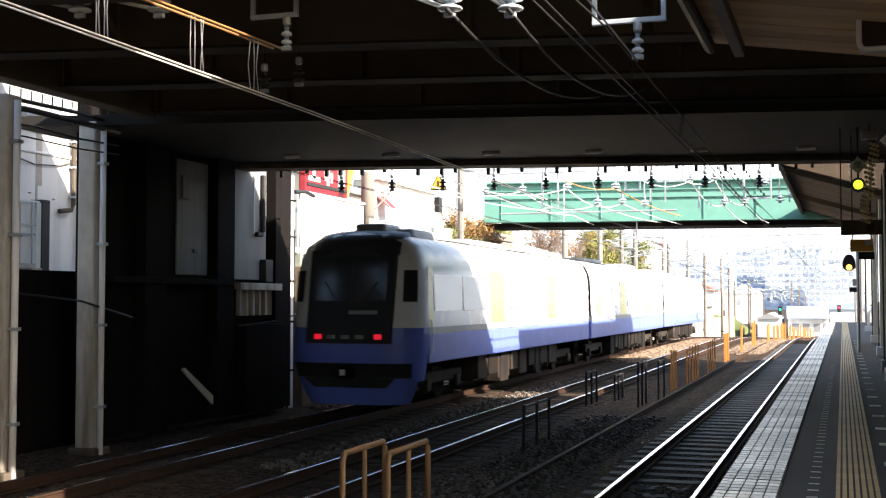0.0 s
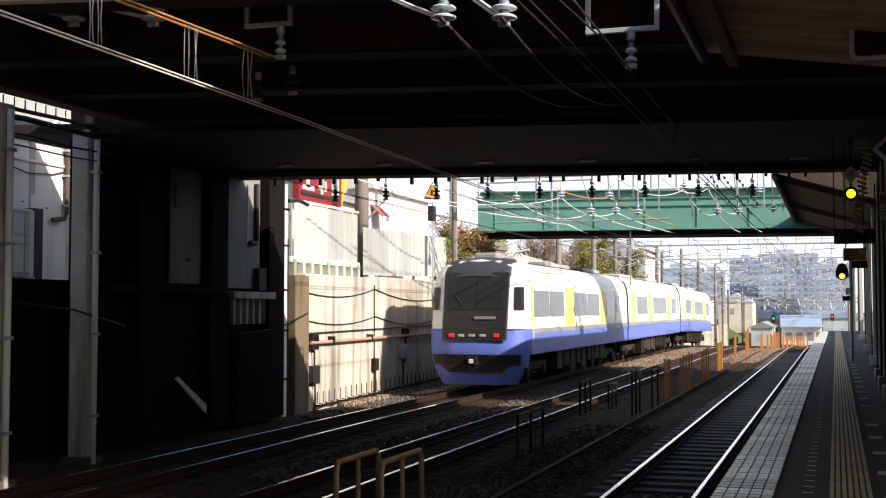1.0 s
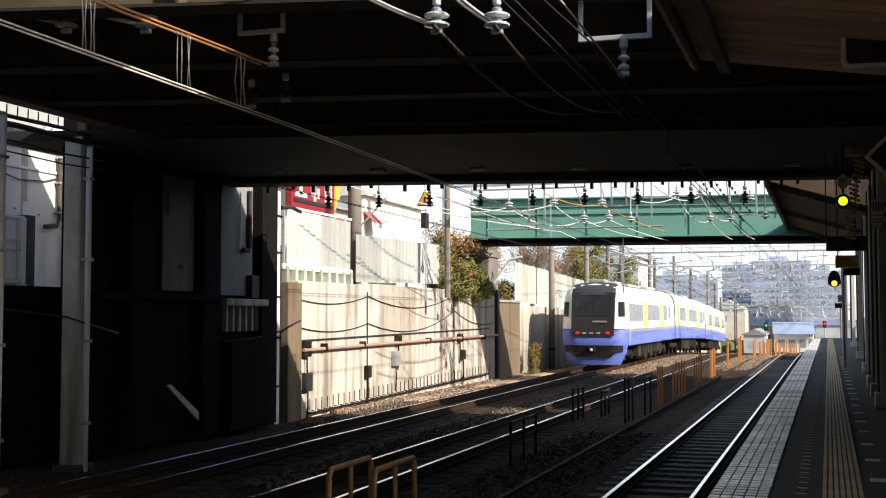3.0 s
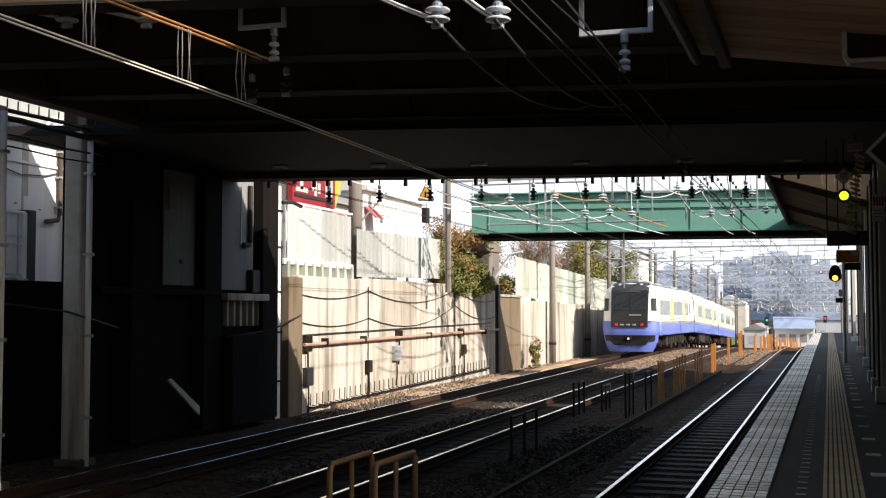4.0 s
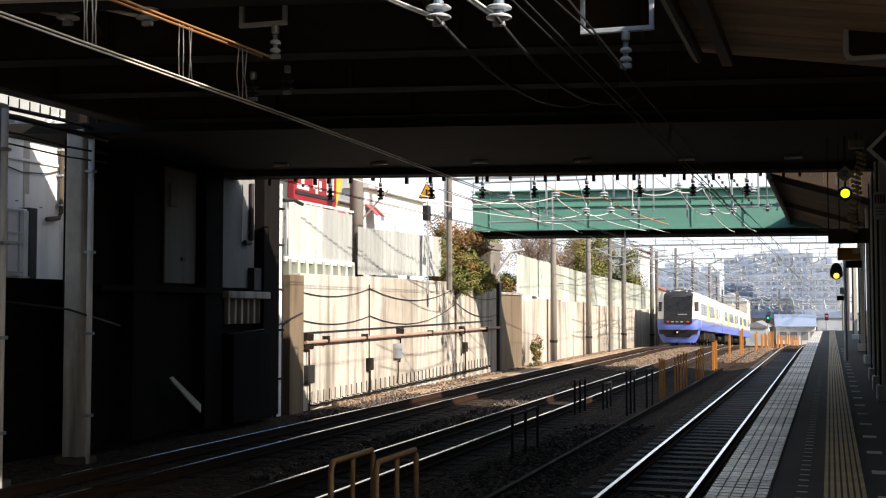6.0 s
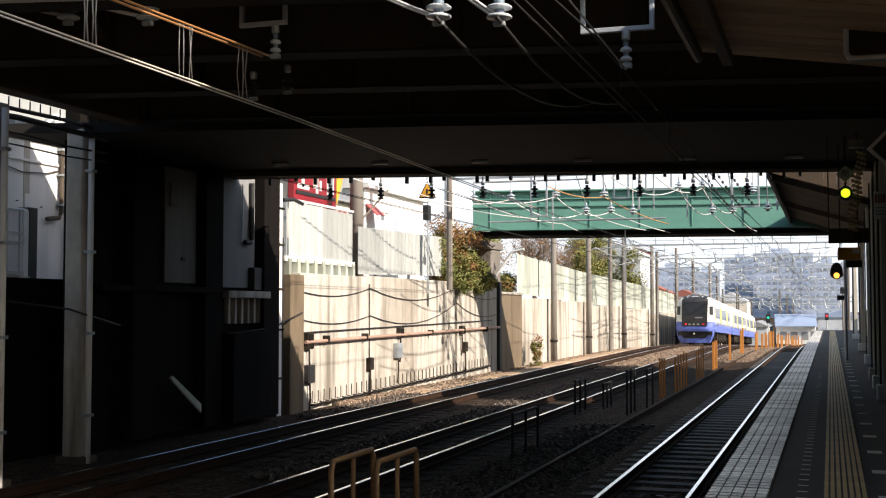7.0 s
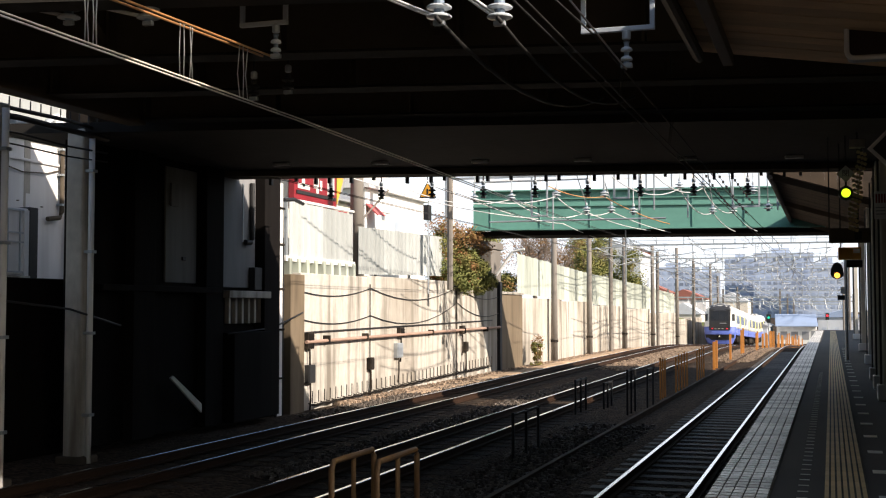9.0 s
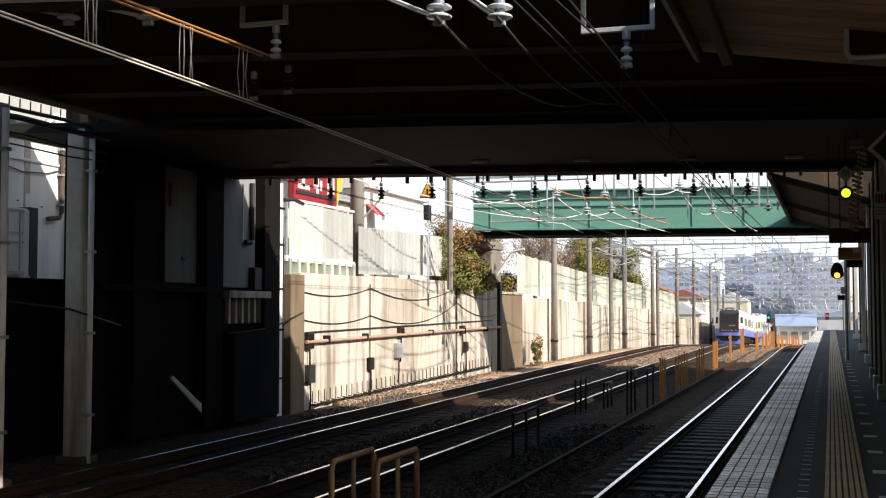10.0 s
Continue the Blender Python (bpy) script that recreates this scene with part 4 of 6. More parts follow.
def build_overhead():
    pairs = "pale twin contact wire over the middle track"
    for dx in (-0.045, 0.045):
        wire("contact_wire", [(-6.56 + dx, y, z) for y, z in ((2, 4.80), (6, 4.78), (10, 4.775), (14, 4.77), (18, 4.73), (22, 4.69), (27, 4.66))], 0.010, "wire_glint", pairs)
        wire("contact_wire", [(-6.56 + dx, 27, 4.66), (-6.56 + dx, 45, 4.66), (-6.56 + dx, 70, 4.66), (-6.56 + dx, 95, 4.2)], 0.006, "wire", "dark contact wire running on past the bridge")
        wire("messenger_wire", [(-6.5 + dx * 1.2, 4, 5.26), (-6.45 + dx * 1.2, 8, 5.22), (-6.02 + dx, 12.0, 5.16)], 0.013, "contact_orange", "orange-lit messenger wire ending at an insulator")
        wire("contact_wire", [(-2.24 + dx, y, 4.68) for y in (4, 10, 16, 22, 30, 45, 70, 95)], 0.009, "wire", "dark twin contact wire over the near track")
    for y, top in ((9.35, (-6.34, 9.02, 5.2)), (9.41, (-6.33, 9.07, 5.2)), (9.48, (-6.33, 9.13, 5.2)), (9.54, (-6.32, 9.19, 5.2)), (11.05, (-6.19, 10.42, 5.18)), (11.13, (-6.18, 10.48, 5.18)), (11.25, (-6.17, 10.58, 5.18)), (11.32, (-6.17, 10.63, 5.18)), (12.4, (-6.08, 11.48, 5.17)), (12.48, (-6.07, 11.54, 5.17)), (12.6, (-6.06, 11.63, 5.17))):
        low = Vector((-6.56, y, 4.78))
        top = Vector(top)
        wire("dropper", [low, low.lerp(top, 0.5) + Vector((random.uniform(-0.03, 0.03), 0, 0)), top], 0.006, "pale_wire", "thin dropper loop between the wires", group="droppers")
    for y in (13.2, 13.35, 17.5, 17.7):
        wire("dropper", [(-2.24, y, 4.70), (-2.2, y, 5.0), (-2.16, y, 5.25)], 0.006, "wire", "thin dropper loop between the wires", group="droppers")
    wire("messenger_wire", [(-2.9, 7, 5.5), (-2.3, 12, 5.15), (-2.2, 18, 5.0), (-2.22, 27, 4.95), (-2.24, 60, 5.3)], 0.011, "wire", "dark messenger wire over the near track")
    wire("messenger_wire", [(-2.45, 8, 5.45), (-1.95, 12, 4.75)], 0.01, "pale_wire", "messenger wire tied to the hanging frame")

    # hanging frames with an insulator
    def hanging_frame(x0, x1, y, z0, z1, xi):
        f = thing("hanging_frame", "pale galvanised steel hanging frame under the girder", "hanging frame", (0, 0, 0), "hanging frames")
        w = 0.05
        part("upright", Shape().box(x0, x0 + w, y, y + 0.05, z0, z1, 0.006), "frame_steel", f)
        part("upright", Shape().box(x1 - w, x1, y, y + 0.05, z0, z1, 0.006), "frame_steel", f)
        part("crossbar", Shape().box(x0, x1, y - 0.004, y + 0.054, z0 - w, z0, 0.006), "frame_steel", f)
        insulator(xi, y + 0.02, z0 - w - 0.33, 2, 0.062)

    hanging_frame(-6.36, -5.77, 12.0, 5.56, 6.3, -5.91)
    hanging_frame(-2.42, -1.66, 12.0, 5.20, 6.3, -1.95)
    for x, y, z in ((-8.07, 11.2, 5.53), (-7.05, 11.2, 5.45), (-3.70, 11.2, 5.20), (-3.07, 11.2, 5.15)):
        t = insulator(x, y, z, 2, 0.13)
        part("rod", Shape().tube([(0, 0, 0.3), (0, 0, 6.4 - z)], 0.03, 8), "steel", t)
    for a, b in (((-9.8, 11.0, 6.07), (-8.17, 11.2, 5.60)), ((-8.82, 11.0, 6.01), (-7.15, 11.2, 5.51)), ((-4.66, 11.0, 5.67), (-3.74, 11.2, 5.24)), ((-3.6, 11.0, 5.58), (-3.1, 11.2, 5.19))):
        for d in (0, 0.05):
            wire("feeder_cable", [Vector(a) + Vector((d, 0, 0.02)), Vector(b) + Vector((d, 0, 0))], 0.016, "pale_wire", "bright aluminium feeder cable ending at an insulator", 0.03)
    wire("feeder_cable", [(-3.68, 11.05, 5.2), (-3.35, 18.3, 5.6)], 0.022, "wire", "black sagging feeder cable under the girders", 0.42)
    wire("feeder_cable", [(-3.05, 11.05, 5.15), (-2.85, 18.3, 5.6)], 0.02, "wire", "black sagging feeder cable under the girders", 0.4)
    for x, y, z in ((-6.6, 14.0, 4.95), (-6.2, 14.2, 5.05)):
        t = insulator(x - 0.6, y, z + 0.15, 2, 0.08, "wire")
        part("rod", Shape().tube([(0, 0, 0.3), (0, 0, 6.35 - z)], 0.014, 6), "wire", t)
    # thick cables along the side wall
    for k, (z, r) in enumerate(((5.62, 0.035), (5.48, 0.05), (5.22, 0.018), (5.05, 0.014))):
        wire("wall_cable", [(-12.12, y, z - 0.18 + 0.02 * math.sin(y * 2 + k)) for y in (13, 14.5, 15.6, 16.8, 18.0)], r, "black", "thick black cable strung along the bridge edge", group="side cables", category="cable")
    for k in range(14):
        y = 14.3 + 0.26 * k
        solid("cable_hanger", Shape().tube([(-12.12, y, 5.42), (-12.14, y + 0.03, 5.62)], 0.012, 5), "black", "small black cable hanger on the edge", "hanger", "cable hangers")
    wire("slack_cable", [(-12.1, 14.3, 2.5), (-12.15, 17.0, 2.3), (-12.2, 18.6, 2.0)], 0.02, "black", "slack black cable between the columns", 0.12, "side cables", "cable")
    wire("slack_cable", [(-12.4, 23.0, 1.75), (-12.6, 25.6, 1.85), (-12.85, 27.8, 2.2)], 0.02, "black", "slack black cable at the wall end", 0.2, "side cables", "cable")


def build_edge_insulators():
    for k in range(9):
        x = -10.72 + 1.13 * k
        t = insulator(x, 25.6 + SKEW * (x + 6), 4.81, 2, 0.083, "wire", "dark insulators at the bridge edge")
        part("rod", Shape().tube([(0, 0, 0.3), (0, 0, 0.5), (0, -0.3, 0.5)], 0.02, 6), "wire", t)
    for x in (-9.9, -9.8):
        wire("contact_wire", [(x, y, 4.75 + smooth_fall(y)) for y in (20, 30, 45, 60, 80, 110, 150)], 0.008, "wire", "dark contact wire over the far track")
        wire("messenger_wire", [(x, 30, 5.5), (x, 45, 5.3), (x, 60, 5.75), (x, 75, 5.3), (x, 90, 5.4), (x, 120, 4.5)], 0.008, "wire", "dark messenger wire over the far track")


def build_far_overhead():
    # beyond the bridge: insulators and slack feeders in front of the green bridge
    marks = [(-11.9, 40, 6.1), (-10.55, 40, 6.1), (-8.95, 40, 6.15), (-7.28, 40, 6.1), (-6.3, 40, 5.5), (-4.75, 40, 6.3), (-3.98, 40, 6.3), (-3.86, 42, 5.62), (-3.17, 42, 5.62), (-2.37, 40, 6.1), (-1.95, 41, 5.6), (-7.4, 42, 5.75), (-8.3, 42, 5.75)]
    g = thing("wire_gantry", "grey steel gantry hung with insulators before the green bridge", "gantry", (0, 40.3, GROUND))
    part("leg", Shape().tube([(-12.9, 0, 3.3), (-12.9, 0, 8.2)], 0.11, 8), "pole", g)
    part("leg", Shape().tube([(1.4, 0, 1.2), (1.4, 0, 8.2)], 0.11, 8), "pole", g)
    part("beam", Shape().box(-12.9, 1.4, -0.04, 0.04, 7.22, 7.30), "steel", g)
    part("beam", Shape().box(-12.9, 1.4, -0.04, 0.04, 7.62, 7.68), "steel", g)
    for x, y, z in marks:
        insulator(x, y, z, 2, 0.15)
        part("hanger", Shape().tube([(x, y - 40.3, z + 0.28 - GROUND), (x, y - 40.3 if y < 41 else 0.0, 7.24)], 0.018, 6), "steel", g)
    slack = [((-12.6, 34, 6.1), (-10.55, 40, 6.1), 0.35), ((-11.3, 33, 6.0), (-8.95, 40, 6.15), 0.4), ((-8.95, 40, 6.15), (-7.4, 42, 5.75), 0.35), ((-10.55, 40, 6.1), (-8.3, 42, 5.75), 0.4),
             ((-8.3, 42, 5.75), (-6.6, 46, 5.3), 0.1), ((-7.4, 42, 5.75), (-5.6, 47, 5.2), 0.1), ((-5.8, 33, 6.0), (-4.75, 40, 6.3), 0.35), ((-4.6, 33, 6.0), (-3.98, 40, 6.3), 0.3),
             ((-4.75, 40, 6.3), (-3.86, 42, 5.62), 0.35), ((-3.98, 40, 6.3), (-3.17, 42, 5.62), 0.3), ((-3.86, 42, 5.62), (-3.4, 46, 5.2), 0.1), ((-3.17, 42, 5.62), (-2.6, 46, 5.2), 0.1),
             ((-12.5, 30, 5.9), (-9.6, 40, 5.4), 0.2), ((-11.9, 40, 6.1), (-9.6, 44, 5.5), 0.15), ((-9.6, 44, 5.5), (-6.9, 56, 5.2), 0.4)]
    for a, b, s in slack:
        wire("slack_feeder", [a, b], 0.017, "pale_wire", "pale slack feeder cable between insulators", s, "slack feeders", "cable")
    wire("slack_feeder", [(-8.3, 36, 6.1), (-7.28, 40, 6.1)], 0.018, "contact_orange", "orange slack feeder cable", 0.15, "slack feeders", "cable")
    wire("slack_feeder", [(-7.28, 40, 6.1), (-5.6, 44, 5.4)], 0.018, "contact_orange", "orange slack feeder cable", 0.1, "slack feeders", "cable")
    # rectangular hangers and bead strings before the green bridge
    for x0, x1, z0 in ((-9.9, -9.35, 5.55), (-5.9, -5.05, 6.35), (-3.05, -2.2, 5.7), (-1.62, -0.75, 5.75), (-7.0, -6.5, 6.1)):
        q = thing("hanging_frame", "grey steel rectangular hanger under the gantry", "hanging frame", (0, 40.3, GROUND), "gantry hangers")
        for x in (x0, x1):
            part("upright", Shape().box(x - 0.03, x + 0.03, -0.03, 0.03, z0 - GROUND, 7.22, 0.006), "steel", q)
        part("crossbar", Shape().box(x0 - 0.03, x1 + 0.03, -0.034, 0.034, z0 - GROUND - 0.06, z0 - GROUND, 0.006), "steel", q)
    for a, b in (((-3.75, 35.0, 6.75), (-2.95, 38.0, 5.45)), ((-3.3, 35.0, 6.6), (-2.4, 38.2, 5.2)), ((-3.0, 35.0, 6.7), (-2.2, 38.0, 5.5))):
        a, b = Vector(a), Vector(b)
        q = thing("bead_string", "slack wire strung with small black spacer beads", "wire", (0, 0, 0), "bead strings")
        pts = [a.lerp(b, k / 12) - Vector((0, 0, 0.08 * 4 * (k / 12) * (1 - k / 12))) for k in range(13)]
        part("wire", Shape().tube([a + Vector((0, 0, 1.0))] + pts, 0.008, 5), "wire", q)
        for p in pts[1:-1]:
            part("bead", Shape().lathe([(0.015, -0.045), (0.036, -0.03), (0.036, 0.03), (0.015, 0.045)], p.x, p.y, p.z, 8), "black", q)
    # arms and brackets in front of the green bridge
    for x0, x1, y, z in ((-12.2, -5.6, 43, 5.55), (-12.0, -7.9, 40.2, 6.75)):
        solid("cross_pole", Shape().tube([(x0, y, z), (x1, y, z)], 0.032, 8), "steel", "galvanised cross pole carrying insulators", "cross pole", "cross poles")
    for x, y, z0, z1 in ((-9.75, 43, 5.2, 6.6), (-7.55, 46, 3.2, 6.2), (-4.6, 41, 5.4, 6.2), (-6.1, 40, 5.6, 6.9), (-5.6, 40, 5.6, 6.9), (-7.3, 40, 6.3, 7.2), (-1.6, 40, 5.5, 6.9)):
        solid("drop_bar", Shape().box(x - 0.025, x + 0.025, y - 0.025, y + 0.025, z0, z1, 0.006), "steel", "galvanised steel drop bar under wires", "bar", "drop bars")


M["core_blue"] = mat("core_blue", (0.20, 0.26, 0.34), 0.3, 0, 0.1, 6, 1, 0)
# the messenger wire's warm sunlight is put into this orange
M["contact_orange"] = mat("orange_cable", (0.72, 0.36, 0.14), 0.4, 0.4, 0.1, 2, 1, 0)
M["frame_steel"] = mat("frame_steel", (0.62, 0.68, 0.76), 0.5, 0.2, 0.1, 8, 1, 0.05)
build_overhead()
build_edge_insulators()
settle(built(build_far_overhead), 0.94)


# ---- poles and portal frames along the line ----
def build_line_poles():
    for k, (y, top) in enumerate(((56.4, 6.6), (65.2, 6.9), (77.0, 7.2), (89.8, 7.4), (104.7, 7.9), (117.8, 7.4), (135, 7.6))):
        p = thing("catenary_pole", "weathered concrete catenary pole by the wall", "pole", (-12.75 + 0.0 * k, y, GROUND + smooth_fall(y)), "catenary poles")
        part("shaft", Shape().tube([(0, 0, 0), (0, 0, top - smooth_fall(y))], 0.17, 10, 0.13), "pole", p, smooth=True)
        part("arm", Shape().tube([(0, 0, 5.9), (2.9, 0, 6.1)], 0.035, 6), "steel", p)
        part("stay", Shape().tube([(0, 0, 6.9), (2.6, 0, 6.1)], 0.02, 6), "steel", p)
        part("band", Shape().lathe([(0.19, 1.0), (0.19, 1.12)], 0, 0, 0, 10), "under", p)
    for y, z in ((70, 5.95), (90, 5.95), (115, 5.9), (140, 5.4), (170, 4.6)):
        f = thing("portal_frame", "grey steel portal frame carrying overhead wires", "portal frame", (0, y, GROUND + smooth_fall(y)), "portal frames")
        h = z - GROUND - smooth_fall(y)
        part("leg", Shape().tube([(1.6, 0, 0), (1.6, 0, h + 0.6)], 0.12, 8), "pole", f)
        part("leg", Shape().tube([(-12.4, 0, 0), (-12.4, 0, h + 0.6)], 0.12, 8), "pole", f)
        part("beam", Shape().box(-12.4, 1.6, -0.05, 0.05, h, h + 0.10), "steel", f)
        part("beam", Shape().box(-12.4, 1.6, -0.05, 0.05, h + 0.30, h + 0.33), "steel", f)
        for x in (-11.4, -9.9, -8.3, -6.6, -5.4, -4.4, -3.3, -2.3, -0.9):
            lift = random.uniform(0.3, 1.1)
            part("riser", Shape().tube([(x + 0.2, 0, h), (x + 0.2, 0, h + lift)], 0.03, 5), "steel", f)
            part("side_arm", Shape().tube([(x - 0.5, 0, h - lift * 0.7), (x + 0.9, 0.0, h - lift * 0.5)], 0.025, 5), "steel", f)
            part("drop", Shape().tube([(x + 0.7, 0, h), (x + 0.7, 0, h - 0.8), (x, 0, h - 1.1)], 0.035, 6), "steel", f)
            part("bell", Shape().lathe([(0.03, h - 1.0), (0.07, h - 0.95), (0.07, h - 0.85), (0.03, h - 0.75)], x + 0.35, 0, 0, 8), "steel", f)
    for x, z in ((-9.9, 5.9), (-6.6, 5.6), (-6.6, 4.75), (-4.4, 6.4), (-2.3, 5.6), (-2.3, 4.75), (-11.9, 6.6), (-11.6, 5.4), (0.9, 6.3), (-8.1, 6.5)):
        pts = []
        for k in range(23):
            y = 60 + 5.0 * k
            pts.append((x + 0.25 * math.sin(k * 1.3 + x), y, z + smooth_fall(y) * 0.9 - 0.22 * (k % 2)))
        wire("line_wire", pts, 0.022, "steel", "grey wire strung between the portal frames", group="line wires")


    rnd = random.Random(21)
    for k in range(16):
        x = -12 + 0.85 * k
        z = rnd.uniform(4.6, 7.2)
        pts = [(x + rnd.uniform(-0.5, 0.5), y, z + 0.8 * smooth_fall(y) + rnd.uniform(-0.35, 0.35)) for y in range(66, 176, 4)]
        wire("line_wire", pts, 0.014, "steel" if k % 2 else "pale_wire", "slack grey wire strung between the portal frames", group="line wires")
    for y, z in ((200, 3.9), (235, 3.4), (275, 3.0)):
        f = thing("portal_frame", "distant grey steel portal frame over the line", "portal frame", (0, y, -4), "portal frames")
        part("beam", Shape().box(-26, 4, -0.08, 0.08, z + 4, z + 4.25), "steel", f)
        for x in (-26, -17, -8, 3.8):
            part("leg", Shape().box(x, x + 0.3, -0.12, 0.12, 0, z + 5.5), "pole", f)
        for k in range(12):
            x = -25 + 2.4 * k
            part("drop", Shape().tube([(x, 0, z + 4), (x + 0.2, 0, z + 2.9), (x + 1.1, 0, z + 2.5)], 0.06, 5), "steel", f)


build_line_poles()


# ---- signals and signs on the platform side ----
def build_signals():
    s = thing("platform_signal", "black colour-light signal showing amber on a slim post", "signal", (0.17, 34.0, 0.68))
    part("post", Shape().tube([(0.22, 0, 0.22), (0.22, 0, 3.1)], 0.045, 8), "steel", s)
    part("head", Shape().prism([(0.17 * math.cos(a), 0, 2.58 + (0.30 if math.sin(a) > 0 else 0.16) * math.sin(a)) for a in (2 * math.pi * k / 20 for k in range(20))], (0, 0.16, 0)), "black", s)
    part("lens", Shape().disc((0, -0.015, 2.52), 0.075, 0.01), "lamp_amber", s, "lit amber lens")
    part("arm", Shape().box(0.0, 0.24, 0.05, 0.1, 2.5, 2.56), "steel", s)
    part("plate", Shape().box(0.0, 0.22, -0.03, 0.0, 1.85, 1.98, 0.01), "black", s)
    part("number_plate", Shape().box(0.08, 0.2, -0.04, 0.0, 2.02, 2.2, 0.01), "sign_white", s)
    for x, y, z, m, lab in ((-5.8, 120, 1.25, "lamp_teal", "green"), (-0.45, 150, 1.25, "lamp_red", "red")):
        f = thing("line_signal", "far colour-light signal showing " + lab, "signal", (x, y, 0), "far signals")
        part("post", Shape().tube([(0, 0.1, GROUND + smooth_fall(y)), (0, 0.1, z)], 0.07, 8), "steel", f)
        part("head", Shape().box(-0.22, 0.22, 0, 0.2, z - 0.4, z + 0.45, 0.08), "black", f)
        part("lens", Shape().disc((0, -0.04, z + 0.12), 0.12, 0.03), m, f, "lit lens")
    # departure repeater with a lamp
    r = thing("repeater", "hanging repeater with a white diamond and a lit yellow-green lamp", "signal", (0.28, 21.9, 4.3))
    part("hanger", Shape().tube([(0.0, 0.1, -0.1), (0.0, 0.1, 1.2)], 0.02, 6), "black", r)
    part("lamp_case", Shape().disc((0, 0.0, 0.03), 0.125, 0.2), "black", r)
    part("lens", Shape().disc((0, -0.012, 0.03), 0.078, 0.01), "lamp_green", r, "lit yellow-green lamp")
    part("diamond", Shape().prism([(0, 0, 0.22), (0.15, 0, 0.37), (0, 0, 0.52), (-0.15, 0, 0.37)], (0, 0.02, 0)), "sign_white", r, "white diamond plate")
    txt = bpy.data.curves.new("door_mark", "FONT")
    txt.body, txt.size, txt.align_x, txt.align_y, txt.extrude = "閉", 0.13, "CENTER", "CENTER", 0.002
    txt.materials.append(M["black"])
    tmp = bpy.data.objects.new("door_mark", txt)
    me = bpy.data.meshes.new_from_object(tmp)
    mark = new("mark", me)
    mark.parent = r
    mark.matrix_basis = pose(0, -0.006, 0.37, 90, 0, 0)
    bpy.data.objects.remove(tmp)
    # string of yellow tags under a box; the light on them is put into their pale colour
    c = thing("tag_chain", "hanging chain of small yellow tags under a box", "tag chain", (0.44, 21.6, 3.7))
    part("box", Shape().box(-0.10, 0.16, -0.1, 0.1, 1.38, 1.52, 0.01), "concrete", c)
    for k in range(17):
        for j, sx in enumerate((-0.055, 0.0, 0.055)):
            z = 1.31 - 0.082 * k - 0.02 * j
            dx = 0.10 - 0.011 * k + 0.025 * math.sin(k * 0.9)
            tilt = Matrix.Rotation(random.uniform(-0.7, 0.7), 4, "Y")
            part("tag", Shape().box(sx + dx - 0.027, sx + dx + 0.027, 0.02 * j - 0.02, 0.02 * j - 0.005, z - 0.034, z + 0.02, 0.004, tilt), "tag_yellow", c)
    part("hanger", Shape().tube([(0.03, 0.0, 1.5), (0.03, 0.0, 1.735)], 0.015, 6), "black", c)
    part("cord", Shape().tube([(0.10, 0.05, 1.4), (0.0, 0.05, 0.0)], 0.012, 5), "black", c)
    b = thing("sign_box", "dark grey hanging sign box with a black mark", "sign", (0.33, 22.0, 3.46))
    part("case", Shape().box(-0.35, 0.35, 0, 0.12, 0.0, 0.26, 0.015), "concrete_dark", b)
    part("mark", Shape().box(0.08, 0.2, -0.006, 0.0, 0.05, 0.2), "black", b)
    part("rod", Shape().tube([(-0.34, 0.06, 0.25), (-0.34, 0.06, 2.0)], 0.012, 6), "black", b)
    o = thing("orange_sign", "orange hanging sign with a black lower edge", "sign", (0.32, 23.0, 3.2))
    part("panel", Shape().box(-0.18, 0.22, 0, 0.08, 0.0, 0.23, 0.01), "signal_amber", o)
    for x in (-0.14, 0.18):
        part("hanger", Shape().tube([(x, 0.04, 0.22), (x, 0.04, 2.235)], 0.012, 6), "black", o)
    part("foot", Shape().box(-0.04, 0.24, 0.0, 0.08, -0.14, -0.003, 0.01), "black", o)
    part("mark", Shape().box(0.08, 0.20, -0.006, 0.0, 0.12, 0.20), "sign_white", o)
    n = thing("notice", "white notice plate with red bars on a column", "notice", (0.74, 19.492, 3.74))
    part("plate", Shape().box(-0.08, 0.10, 0, 0.02, -0.05, 0.38, 0.005), "sign_white", n)
    for k in range(4):
        part("text_bar", Shape().box(-0.06 + 0.04 * k, -0.035 + 0.04 * k, -0.005, 0.0, 0.20, 0.34), "red", n)
    for k in range(3):
        part("text_bar", Shape().box(-0.06, 0.08, -0.005, 0.0, 0.02 + 0.05 * k, 0.035 + 0.05 * k), "grey", n)
    h = thing("warning_plate", "white plate with red slanting stripes on a column", "warning plate", (0.925, 19.492, 3.65))
    part("plate", Shape().box(-0.08, 0.12, 0, 0.02, 0.0, 0.52, 0.005), "sign_white", h)
    for k in range(3):
        z = 0.02 + 0.16 * k
        part("stripe", Shape().prism([(-0.08, -0.004, z), (0.12, -0.004, z + 0.12), (0.12, -0.004, z + 0.2), (-0.08, -0.004, z + 0.08)], (0, 0.004, 0)), "red", h)
    y = thing("yellow_plate", "yellow enamel plate on a column", "plate", (0.94, 19.492, 4.35))
    part("plate", Shape().box(-0.1, 0.12, 0, 0.02, 0.0, 0.2, 0.005), "yellow", y)
    d = thing("diamond_sign", "black diamond sign with a white border", "sign", (0.70, 15.0, 4.22))
    part("border", Shape().prism([(-0.26, 0, 0), (0, 0, -0.26), (0.26, 0, 0), (0, 0, 0.26)], (0, 0.03, 0)), "sign_white", d)
